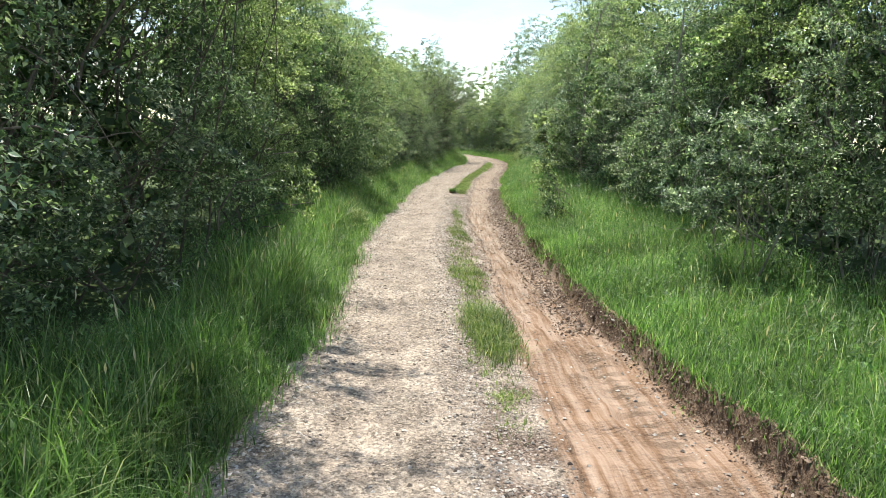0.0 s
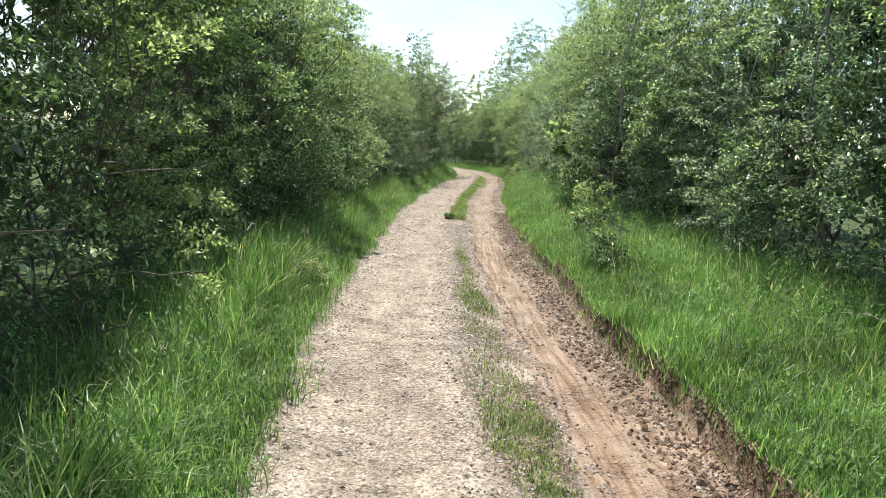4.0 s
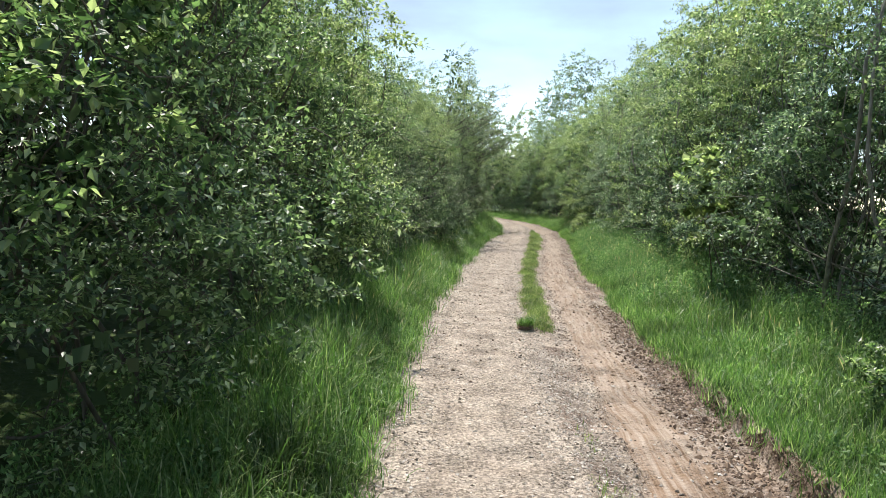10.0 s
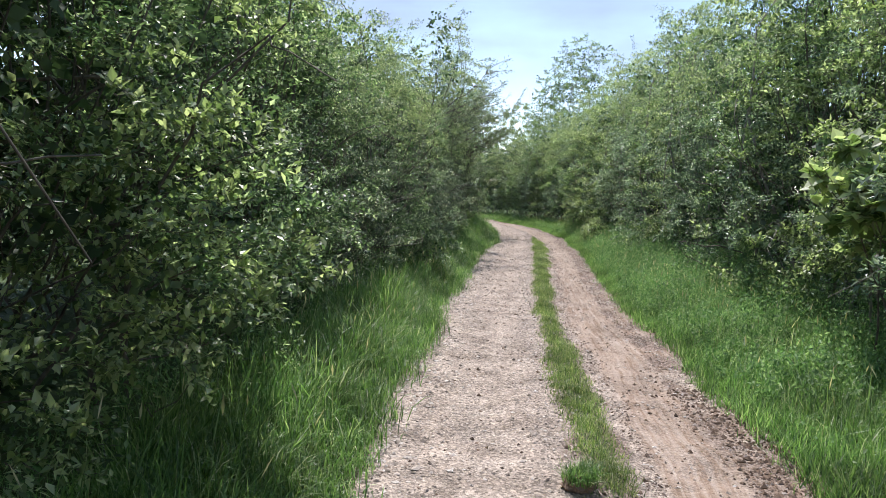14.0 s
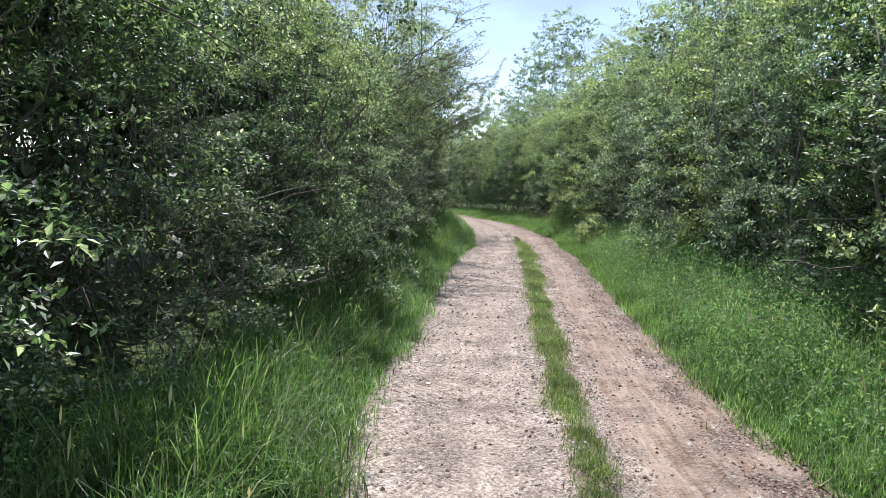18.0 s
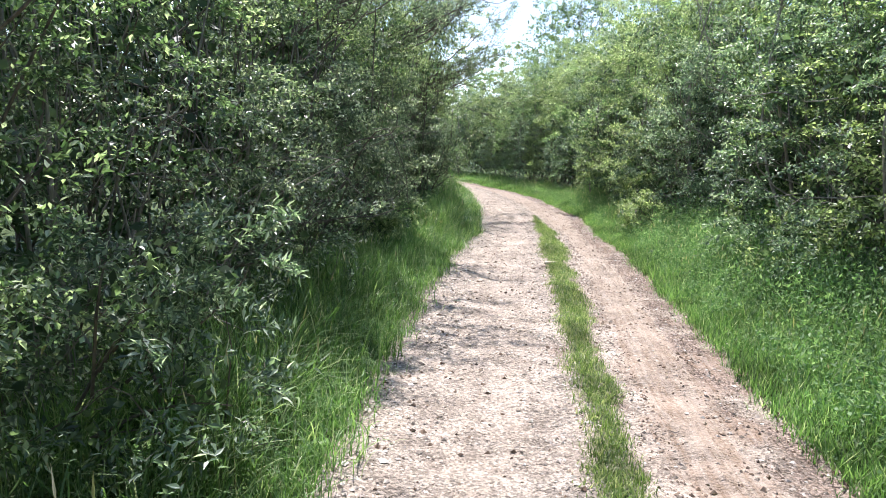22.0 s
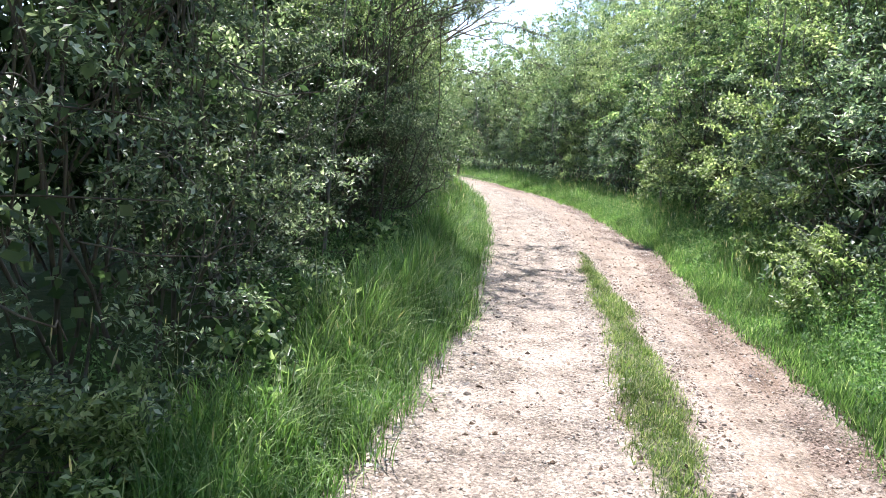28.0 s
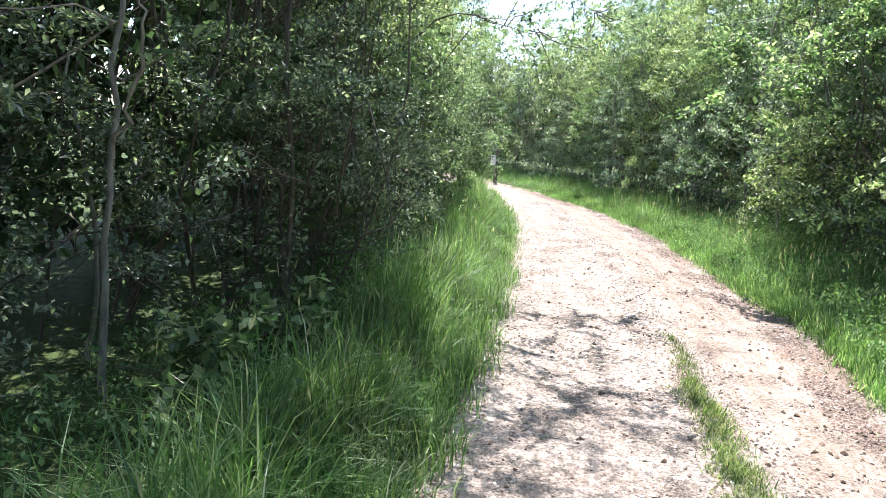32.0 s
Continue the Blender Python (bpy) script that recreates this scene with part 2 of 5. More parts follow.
    l.new(slow.outputs[0], streak.inputs["Y"])
    streaks = noise_at(19, 9, 0.68)
    l.new(streak.outputs["Vector"], streaks.inputs["Vector"])
    wheel = noise_at(6, 6, 0.6)
    l.new(streak.outputs["Vector"], wheel.inputs["Vector"])
    wheel_tone = ramp_node(n, [(0.3, (0.32, 0.31, 0.31)), (0.7, (0.66, 0.65, 0.64))])
    l.new(wheel.outputs["Fac"], wheel_tone.inputs["Fac"])
    l.new(wheel_tone.outputs["Color"], worn.inputs["Color2"])
    clay_ramp = ramp_node(n, [(0.3, (0.135, 0.086, 0.054)), (0.42, (0.252, 0.171, 0.115)), (0.54, (0.342, 0.266, 0.207)), (0.7, (0.432, 0.360, 0.297))])
    l.new(streaks.outputs["Fac"], clay_ramp.inputs["Fac"])
    clay = clay_ramp.outputs["Color"]
    redder = n.new("ShaderNodeMixRGB")
    redder.blend_type = 'MULTIPLY'
    redder.inputs["Color2"].default_value = (1.0, 0.9, 0.84, 1)
    reach = n.new("ShaderNodeMapRange")
    reach.inputs["From Min"].default_value, reach.inputs["From Max"].default_value = 12.0, 4.0
    l.new(split.outputs["Y"], reach.inputs["Value"])
    l.new(reach.outputs["Result"], redder.inputs["Fac"])
    l.new(clay, redder.inputs["Color1"])
    clay = redder.outputs["Color"]
    tread_at = n.new("ShaderNodeCombineXYZ")
    l.new(attribute("across"), tread_at.inputs["X"])
    l.new(split.outputs["Y"], tread_at.inputs["Y"])
    cleats = n.new("ShaderNodeTexWave")
    cleats.bands_direction = 'Y'
    cleats.inputs["Scale"].default_value, cleats.inputs["Distortion"].default_value = 2.1, 1.6
    cleats.inputs["Detail"].default_value, cleats.inputs["Detail Scale"].default_value = 3, 3
    l.new(tread_at.outputs[0], cleats.inputs["Vector"])
    tread = n.new("ShaderNodeMath")
    tread.operation = 'MULTIPLY'
    lug = n.new("ShaderNodeMapRange")
    lug.inputs["From Min"].default_value, lug.inputs["From Max"].default_value = 0.5, 0.72
    l.new(cleats.outputs["Fac"], lug.inputs["Value"])
    l.new(lug.outputs["Result"], tread.inputs[0])
    l.new(attribute("tread"), tread.inputs[1])
    soil = toned(45, [(0.3, (0.050, 0.031, 0.021)), (0.5, (0.126, 0.086, 0.059)), (0.7, (0.234, 0.171, 0.122))])
    turf = toned(12, [(0.3, (0.035, 0.06, 0.016)), (0.7, (0.085, 0.12, 0.04))])
    col = mixed(sharpened("loose", 0.16), pale, loose)
    col = mixed(sharpened("clay", 0.3), col, clay)
    col = mixed(tread.outputs[0], col, soil)
    col = mixed(sharpened("soil", 0.2), col, soil)
    col = mixed(sharpened("turf", 0.15), col, turf)
    l.new(col, bsdf.inputs["Base Color"])
    bsdf.inputs["Roughness"].default_value = 0.95
    bsdf.inputs["Specular IOR Level"].default_value = 0.2
    fine, wide = noise_at(110, 4), noise_at(16, 5)
    tall = n.new("ShaderNodeMath")
    tall.operation = 'MULTIPLY_ADD'
    tall.inputs[1].default_value = 0.35
    l.new(fine.outputs["Fac"], tall.inputs[0])
    l.new(wide.outputs["Fac"], tall.inputs[2])
    cells = n.new("ShaderNodeTexVoronoi")
    cells.inputs["Scale"].default_value = 38
    l.new(at.outputs["Object"], cells.inputs["Vector"])
    pebbly = n.new("ShaderNodeMath")
    pebbly.operation, pebbly.inputs[1].default_value = 'MULTIPLY_ADD', -0.28
    l.new(cells.outputs["Distance"], pebbly.inputs[0])
    l.new(tall.outputs[0], pebbly.inputs[2])
    bump = n.new("ShaderNodeBump")
    bump.inputs["Strength"].default_value, bump.inputs["Distance"].default_value = 1.0, 0.07
    pressed = n.new("ShaderNodeMath")
    pressed.operation, pressed.inputs[1].default_value = 'MULTIPLY_ADD', -0.2
    l.new(tread.outputs[0], pressed.inputs[0])
    l.new(pebbly.outputs[0], pressed.inputs[2])
    l.new(pressed.outputs[0], bump.inputs["Height"])
    rough_map = n.new("ShaderNodeMapRange")
    rough_map.inputs["From Min"].default_value, rough_map.inputs["From Max"].default_value = 0.35, 0.65
    rough_map.inputs["To Min"].default_value, rough_map.inputs["To Max"].default_value = 0.25, 1.0
    l.new(noise_at(2.3, 4).outputs["Fac"], rough_map.inputs["Value"])
    l.new(rough_map.outputs["Result"], bump.inputs["Strength"])
    l.new(bump.outputs["Normal"], bsdf.inputs["Normal"])
    return m


GROUND = ground_material()

# ---- plan: edges of the track, as (along, across) ----
LEFT_EDGE = [(-6.42, -1.07), (3.21, -0.80), (6.42, -0.54), (10.70, -0.45), (13.27, -0.28), (14.98, -0.05), (17.55, 0.21), (19.69, 0.35), (22.47, 0.73), (24.93, 1.04), (27.82, 1.55), (30.71, 2.03), (32.53, 2.35), (35.31, 2.84), (37.88, 3.46), (40.02, 3.79), (41.73, 4.01), (44.41, 4.33), (48.15, 4.60), (51.36, 4.60), (54.04, 4.44), (56.71, 3.85), (59.92, 2.35), (64.20, -0.86), (68.48, -5.35)]
STRIP_LEFT = [(-6.42, 0.32), (3.21, 0.54), (6.42, 0.64), (9.63, 0.72), (13.59, 1.10), (14.98, 1.22), (17.66, 1.51), (19.90, 1.67), (22.79, 2.07), (26.00, 2.56), (28.14, 2.94), (30.82, 3.41), (32.74, 3.80), (35.52, 4.28), (38.09, 4.76), (40.55, 5.19), (42.80, 5.56), (48.15, 5.78), (53.50, 5.56), (56.71, 4.82), (59.92, 3.42), (64.20, 0.32), (68.48, -4.07)]
STRIP_RIGHT = [(-6.42, 0.86), (3.21, 0.86), (6.42, 1.02), (11.13, 1.23), (14.98, 1.44), (19.90, 1.98), (21.83, 2.33), (24.93, 2.66), (28.25, 3.30), (30.82, 3.75), (32.85, 4.19), (35.63, 4.73), (38.20, 5.20), (40.45, 5.48), (42.80, 5.67), (48.15, 5.89), (53.50, 5.67), (56.71, 4.92), (59.92, 3.53), (64.20, 0.43), (68.48, -3.96)]
RIGHT_EDGE = [(-6.42, 1.93), (3.21, 2.09), (6.42, 1.93), (8.03, 2.03), (9.63, 2.10), (11.24, 2.14), (13.05, 2.35), (14.98, 2.46), (17.98, 2.82), (20.12, 3.11), (23.22, 3.56), (26.11, 3.94), (28.36, 4.37), (30.92, 4.85), (33.06, 5.25), (36.06, 5.85), (38.31, 6.15), (40.98, 6.56), (42.80, 6.88), (45.26, 6.96), (48.15, 7.06), (51.79, 6.85), (53.50, 6.53), (55.64, 5.89), (59.92, 4.49), (64.20, 1.71), (68.48, -2.68)]


def edge(table, y):
    y = np.asarray(y, float)
    k = 50 + 3 * len(table)
    near = np.clip((62 - np.abs(y - 20)) / 10, 0, 1)
    return np.interp(y, [a for a, b in table], [b for a, b in table]) + near * (0.05 * lattice(y, 0.5 * k, 0.75, k) + 0.022 * lattice(y, 0.5 * k, 0.22, k + 1))


def lattice(x, y, size, seed):
    """Smooth value noise between -1 and 1."""
    u, v = np.asarray(x, float) / size, np.asarray(y, float) / size
    i, j = np.floor(u), np.floor(v)
    fu, fv = u - i, v - j
    fu, fv = fu * fu * (3 - 2 * fu), fv * fv * (3 - 2 * fv)

    def value(a, b):
        s = np.sin(a * 127.1 + b * 311.7 + seed * 74.7) * 43758.5453
        return (s - np.floor(s)) * 2 - 1
    low = value(i, j) * (1 - fu) + value(i + 1, j) * fu
    high = value(i, j + 1) * (1 - fu) + value(i + 1, j + 1) * fu
    return low * (1 - fv) + high * fv


def smooth(t):
    t = np.clip(t, 0, 1)
    return t * t * (3 - 2 * t)


def centre(y):
    return (edge(LEFT_EDGE, y) + edge(RIGHT_EDGE, y)) / 2


def strip_amount(x, y):
    """How much the grassy middle strip is there: whole from the clod on, in patches before it."""
    sl, sr = edge(STRIP_LEFT, y), edge(STRIP_RIGHT, y)
    wobble = 0.06 * lattice(x, y, 0.5, 3)
    inside = smooth((x - sl + 0.07 + wobble) / 0.2) * smooth((sr - x + 0.07 + wobble) / 0.2)
    whole = smooth((y - 19.5) / 0.3) * smooth((43.0 - y) / 1.2)
    early = smooth((17.2 - y) / 0.4) * (0.3 + 0.4 * smooth(lattice(x * 0.2, y, 1.3, 8) * 2)) * smooth((y - 3) / 2)
    patch = smooth(1.25 - np.hypot((x - 0.86) / 0.26, (y - 5.9) / 0.75))
    return np.maximum(inside * np.maximum(whole, early), 0.8 * patch)


def cut_width(y):
    """How far the crumbling cut bank reaches into the track."""
    y = np.asarray(y, float)
    return (0.05 + 0.045 * smooth((12 - y) / 6)) * smooth((22 - y) / 5)


def height(x, y):
    """The lie of the land."""
    x, y = np.asarray(x, float), np.asarray(y, float)
    le, sl, sr, re = edge(LEFT_EDGE, y), edge(STRIP_LEFT, y), edge(STRIP_RIGHT, y), edge(RIGHT_EDGE, y)
    near = smooth((75 - np.abs(y - 25)) / 30) * smooth((60 - np.abs(x)) / 40)
    z = near * (0.018 * lattice(x, y, 0.9, 1) + 0.011 * lattice(x, y, 0.23, 2) + 0.006 * lattice(x, y, 0.1, 5) + 0.004 * lattice(x, y, 0.06, 15))
    z += 0.08 * smooth((le - x) / 0.5) + 0.12 * smooth((le - 0.5 - x) / 2.5)
    z -= 0.02 * smooth(1 - np.abs(x - (le + sl) / 2) / 0.6)
    early = smooth((22 - y) / 8)
    cut = cut_width(y)
    lip = sr + 0.13 + 0.03 * lattice(y, 2.0, 0.45, 17) + 0.012 * lattice(y, 5.0, 0.12, 18)
    rut = smooth((x - sl) / 0.25) * smooth((re - cut - x) / 0.08 + 0.3)
    z -= rut * (0.025 + 0.01 * early)
    z -= 0.042 * early * smooth((x - lip) / 0.035) * smooth((re - x) / 0.1 + 0.4)
    u = x - centre(y)
    z += near * rut * (0.014 * lattice(u, y * 0.1, 0.06, 12) + 0.01 * lattice(x, y, 0.12, 13)) * (0.5 + 0.5 * early)
    mid = (sr + re) / 2
    groove = 0.7 * np.exp(-((x - mid - 0.1) / 0.07) ** 2)
    ridge = 0.7 * np.exp(-((x - mid + 0.08) / 0.07) ** 2)
    z += (ridge * 0.028 - groove * 0.026) * (0.35 + 0.65 * early)
    cleat = np.tanh(2.5 * np.sin(y * 2 * math.pi / 0.16 + 14 * (x - mid))) * np.exp(-((x - mid - 0.22) / 0.13) ** 4)
    z += 0.003 * cleat * early * smooth(lattice(x * 0.3, y, 1.7, 9) * 2 + 0.6)
    crumble = 0.05 * lattice(x, y, 0.21, 4) + 0.04 * lattice(x, y, 0.5, 6) + 0.035 * lattice(x, y, 0.07, 16)
    z += (0.06 + 0.085 * early + 0.025 * lattice(x, y, 0.6, 14)) * smooth((x - re + cut + 0.6 * crumble) / (0.035 + 0.55 * cut + 0.25 * (1 - early))) + 0.1 * smooth((x - re) / 2.5)
    z += 0.035 * strip_amount(x, y)
    return z


# ---- ground ----
def steps(fine, step, far, grow=1.35):
    """Even steps inside fine, ever longer ones out to far."""
    mid = list(np.arange(fine[0], fine[1] + step / 2, step))
    d, a, b = step, mid[0], mid[-1]
    low, high = [], []
    while a > far[0]:
        d *= grow
        a -= d
        low.append(a)
    d = step
    while b < far[1]:
        d *= grow
        b += d
        high.append(b)
    return np.array(low[::-1] + mid + high)


def mesh_of(name, verts, faces, mats, smooth_faces=False, slots=None):
    """verts (n, 3); faces (m, 3) or (m, 4)."""
    me = bpy.data.meshes.new(name)
    verts, faces = np.asarray(verts, np.float32), np.asarray(faces, np.int32)
    k = faces.shape[1]
    me.vertices.add(len(verts))
    me.vertices.foreach_set("co", verts.ravel())
    me.loops.add(faces.size)
    me.loops.foreach_set("vertex_index", faces.ravel())
    me.polygons.add(len(faces))
    me.polygons.foreach_set("loop_start", np.arange(len(faces), dtype=np.int32) * k)
    me.polygons.foreach_set("use_smooth", np.full(len(faces), smooth_faces))
    for m in mats:
        me.materials.append(m)
    if slots is not None:
        me.polygons.foreach_set("material_index", np.asarray(slots, np.int32))
    me.update(calc_edges=True)
    return me


def build_ground():
    us = steps((-1.8, 2.1), 0.03, (-900, 900))
    ys = steps((1.5, 52.0), 0.06, (-900, 1500))
    u, y = np.meshgrid(us, ys)
    x = centre(y) * smooth((90 - np.abs(u)) / 70) + u
    le, sl, sr, re = edge(LEFT_EDGE, y), edge(STRIP_LEFT, y), edge(STRIP_RIGHT, y), edge(RIGHT_EDGE, y)
    verts = np.stack([x, y, height(x, y)], -1).reshape(-1, 3)
    w = len(us)
    i = (np.arange(len(ys) - 1)[:, None] * w + np.arange(w - 1)[None]).ravel()
    me = mesh_of("ground", verts, np.stack([i, i + 1, i + w + 1, i + w], 1), [GROUND], True)
    early = smooth((26 - y) / 12)
    clay = smooth((x - sr + 0.05) / 0.2) * (0.45 + 0.18 * smooth((36 - y) / 10) + 0.37 * smooth((20 - y) / 8)
                                                    - 0.5 * smooth((y - 7) / 4) * smooth(lattice(x, y, 0.35, 37) * 1.5 + 0.6) * (smooth((x - re + 0.42) / 0.1) + smooth((sr + 0.22 - x) / 0.1)))
    loose = smooth((x - sl + 0.2) / 0.25) * smooth((sr + 0.2 - x) / 0.25) * (0.3 + 0.22 * early + 0.45 * lattice(x, y, 0.3, 31)) + 0.35 * smooth(1 - np.abs(x - le - 0.08) / 0.2)
    loose = loose + smooth((x - re + 0.5) / 0.2) * smooth((re + 0.05 - x) / 0.1) * (0.62 + 0.4 * lattice(x, y, 0.3, 35)) + 0.1 * smooth(lattice(x, y, 0.45, 36) * 2 - 0.3) * smooth((x - le) / 0.3)
    cut = cut_width(y)
    lip = sr + 0.13 + 0.03 * lattice(y, 2.0, 0.45, 17) + 0.012 * lattice(y, 5.0, 0.12, 18)
    soil = (0.3 + 0.42 * early + 0.35 * lattice(x, y, 0.2, 32)) * smooth((x - re + cut + 0.03) / 0.07) * smooth((re + 0.06 - x) / 0.06)
    soil = soil + early * 0.55 * np.exp(-((x - lip - 0.015) / 0.03) ** 2) * smooth(lattice(x * 0.2, y, 0.9, 34) + 0.9) + 0.4 * smooth(1 - np.abs(x - le + 0.02) / 0.15)
    soil = soil + early * 0.42 * np.exp(-((x - (sr + re) / 2 - 0.14) / 0.09) ** 2) * smooth(lattice(x * 0.4, y, 1.1, 33) * 2 + 0.3)
    turf = smooth((le - x + 0.02) / 0.12) + smooth((x - re - 0.02) / 0.08) + 0.55 * strip_amount(x, y) * smooth((y - 18) / 2)
    mid = (sr + re) / 2
    tread = (np.exp(-((x - mid - 0.16) / 0.11) ** 2) * smooth(lattice(x * 0.2, y, 2.2, 51) * 2 + 0.6)) * smooth((24 - y) / 8) * 0.6
    a = me.attributes.new("across", 'FLOAT', 'POINT')
    a.data.foreach_set("value", (x - centre(y)).astype(np.float32).ravel())
    for name, v in (("clay", clay), ("loose", loose), ("soil", soil), ("turf", turf), ("tread", tread)):
        a = me.attributes.new(name, 'FLOAT', 'POINT')
        a.data.foreach_set("value", np.clip(v, 0, 1).astype(np.float32).ravel())
    tagged(new("ground", me), "pale gravel and red clay farm track between green verges", "ground", kind="structure")


build_ground()


# ---- loose stones and clods ----
def pebbles(rng, x, y, size, flat=0.6):
    """Eight-sided lumps that lie on the ground."""
    n = len(x)
    base = np.array([(1, 0, 0), (0, 1, 0), (-1, 0, 0), (0, -1, 0), (0, 0, 1), (0, 0, -1)], float)
    tri = np.array([(0, 1, 4), (1, 2, 4), (2, 3, 4), (3, 0, 4), (1, 0, 5), (2, 1, 5), (3, 2, 5), (0, 3, 5)])
    v = base[None] * (size[:, None, None] * rng.uniform(0.65, 1.35, (n, 6, 1)))
    v = v + rng.uniform(-0.25, 0.25, (n, 6, 3)) * size[:, None, None]
    v[:, :, 2] *= flat
    a = rng.uniform(0, 6.28, n)
    c, s = np.cos(a)[:, None], np.sin(a)[:, None]
    vx, vy = v[:, :, 0] * c - v[:, :, 1] * s, v[:, :, 0] * s + v[:, :, 1] * c
    v = np.stack([vx + x[:, None], vy + y[:, None], v[:, :, 2] + (height(x, y) + size * flat * 0.25)[:, None]], -1)
    return v.reshape(-1, 3), (tri[None] + (np.arange(n) * 6)[:, None, None]).reshape(-1, 3)


def scatter_stones():
    rng = np.random.default_rng(11)
    n = 24000
    y = 1.5 + 52 * rng.random(n)
    le, re = edge(LEFT_EDGE, y), edge(RIGHT_EDGE, y)
    f = rng.random(n)
    sl, sr = edge(STRIP_LEFT, y), edge(STRIP_RIGHT, y)
    pick = rng.random(n)
    x = np.where(pick < 0.25, le + 0.1 + rng.normal(0, 0.13, n), np.where(pick < 0.5, sl - 0.05 + rng.normal(0, 0.12, n), np.where(pick < 0.62, sr + 0.08 + rng.normal(0, 0.08, n), np.where(pick < 0.78, re - 0.22 + rng.normal(0, 0.13, n), le + (re - le) * f))))
    size = 0.004 + 0.015 * rng.random(n) ** 2.5
    v, f = pebbles(rng, x, y, size)
    m = 1500
    y = 19 + 20 * rng.random(m)
    x = edge(LEFT_EDGE, y) + 0.05 + np.abs(rng.normal(0, 0.28, m))
    v2, f2 = pebbles(rng, x, y, 0.008 + 0.02 * rng.random(m) ** 2.5, 0.4)
    v, f = np.vstack([v, v2]), np.vstack([f, f2 + len(v)])
    m = 15000
    y = 1.8 + 42 * rng.random(m) ** 1.2
    side = rng.random(m)
    x = np.where(side < 0.45, edge(LEFT_EDGE, y) + np.abs(rng.normal(0, 0.22, m)), np.where(side < 0.8, edge(STRIP_LEFT, y) - 0.02 + rng.normal(0, 0.15, m), edge(LEFT_EDGE, y) + 1.3 * rng.random(m)))
    v2, f2 = pebbles(rng, x, y, 0.005 + 0.013 * rng.random(m) ** 2, 0.5)
    v, f = np.vstack([v, v2]), np.vstack([f, f2 + len(v)])
    m = 13000
    y = 1.8 + 17 * rng.random(m)
    x = edge(STRIP_LEFT, y) + 0.08 + rng.normal(0, 0.14, m)
    v2, f2 = pebbles(rng, x, y, 0.004 + 0.008 * rng.random(m) ** 1.5, 0.6)
    v, f = np.vstack([v, v2]), np.vstack([f, f2 + len(v)])
    m = 12000
    y = 6 + 36 * rng.random(m)
    x = np.where(rng.random(m) < 0.6, edge(RIGHT_EDGE, y) - 0.27 + rng.normal(0, 0.1, m), edge(STRIP_RIGHT, y) + 0.12 + rng.normal(0, 0.06, m))
    v2, f2 = pebbles(rng, x, y, 0.004 + 0.011 * rng.random(m) ** 2, 0.65)
    tagged(new("rut_gravel", mesh_of("rut_gravel", v2, f2, [RUT_STONES])), "brown crumbly gravel along the wheel rut", "gravel", kind="stuff")
    tagged(new("gravel", mesh_of("gravel", v, f, [STONES])), "pale grey and buff loose gravel on the track", "gravel", kind="stuff")
    n = 9000
    y = 1.5 + np.where(rng.random(n) < 0.6, 20, 46) * rng.random(n)
    x = edge(RIGHT_EDGE, y) - cut_width(y) * rng.uniform(-0.1, 1.3, n) + rng.normal(0, 0.025, n)
    v, f = pebbles(rng, x, y, 0.004 + 0.013 * rng.random(n) ** 3, 0.8)
    m = 7000
    y = 6 + 16 * rng.random(m)
    x = edge(RIGHT_EDGE, y) - 0.08 - np.abs(rng.normal(0, 0.16, m))
    v2, f2 = pebbles(rng, x, y, 0.006 + 0.02 * rng.random(m) ** 3, 0.7)
    v, f = np.vstack([v, v2]), np.vstack([f, f2 + len(v)])
    m = 10000
    y = 2 + 46 * rng.random(m) ** 0.6
    le, re = edge(LEFT_EDGE, y), edge(RIGHT_EDGE, y)
    x = le + (re - le) * rng.random(m)
    big = (rng.random(m) < 0.3) & (y > 17)
    v2, f2 = pebbles(rng, x, y, 0.003 + np.where(big, 0.018, 0.009) * rng.random(m) ** np.where(big, 1.5, 4), 0.7)
    tagged(new("clods", mesh_of("clods", np.vstack([v, v2]), np.vstack([f, f2 + len(v)]), [CLODS])),
           "dark crumbs of earth along the cut bank and track", "soil", kind="stuff")


scatter_stones()


# ---- grass ----
def blades(rng, x, y, tall, wide, lean):
    """Tapered blades that arch over towards the tip."""
    n = len(x)
    a = rng.uniform(0, 6.283, n)
    face = a + rng.uniform(-0.8, 0.8, n)
    dx, dy = np.cos(a) * tall, np.sin(a) * tall
    px, py = -np.sin(face) * wide / 2, np.cos(face) * wide / 2
    z = height(x, y) - 0.01
    up = tall * np.sqrt(np.clip(1 - 0.7 * lean ** 2, 0.1, 1))
    v = np.empty((n, 7, 3))
    for k, (t, w) in enumerate(((0.0, 0.8), (0.42, 1.0), (0.76, 0.7))):
        out, rise = lean * t ** 2.2, t * (1 - 0.3 * lean * t ** 2)
        v[:, 2 * k] = np.stack([x - px * w + dx * out, y - py * w + dy * out, z + up * rise], 1)
        v[:, 2 * k + 1] = np.stack([x + px * w + dx * out, y + py * w + dy * out, z + up * rise], 1)
    v[:, 6] = np.stack([x + dx * lean, y + dy * lean, z + up * (1 - 0.42 * lean)], 1)
    t = np.array([(0, 1, 3), (0, 3, 2), (2, 3, 5), (2, 5, 4), (4, 5, 6)])
    return v.reshape(-1, 3), (t[None] + (np.arange(n) * 7)[:, None, None]).reshape(-1, 3)


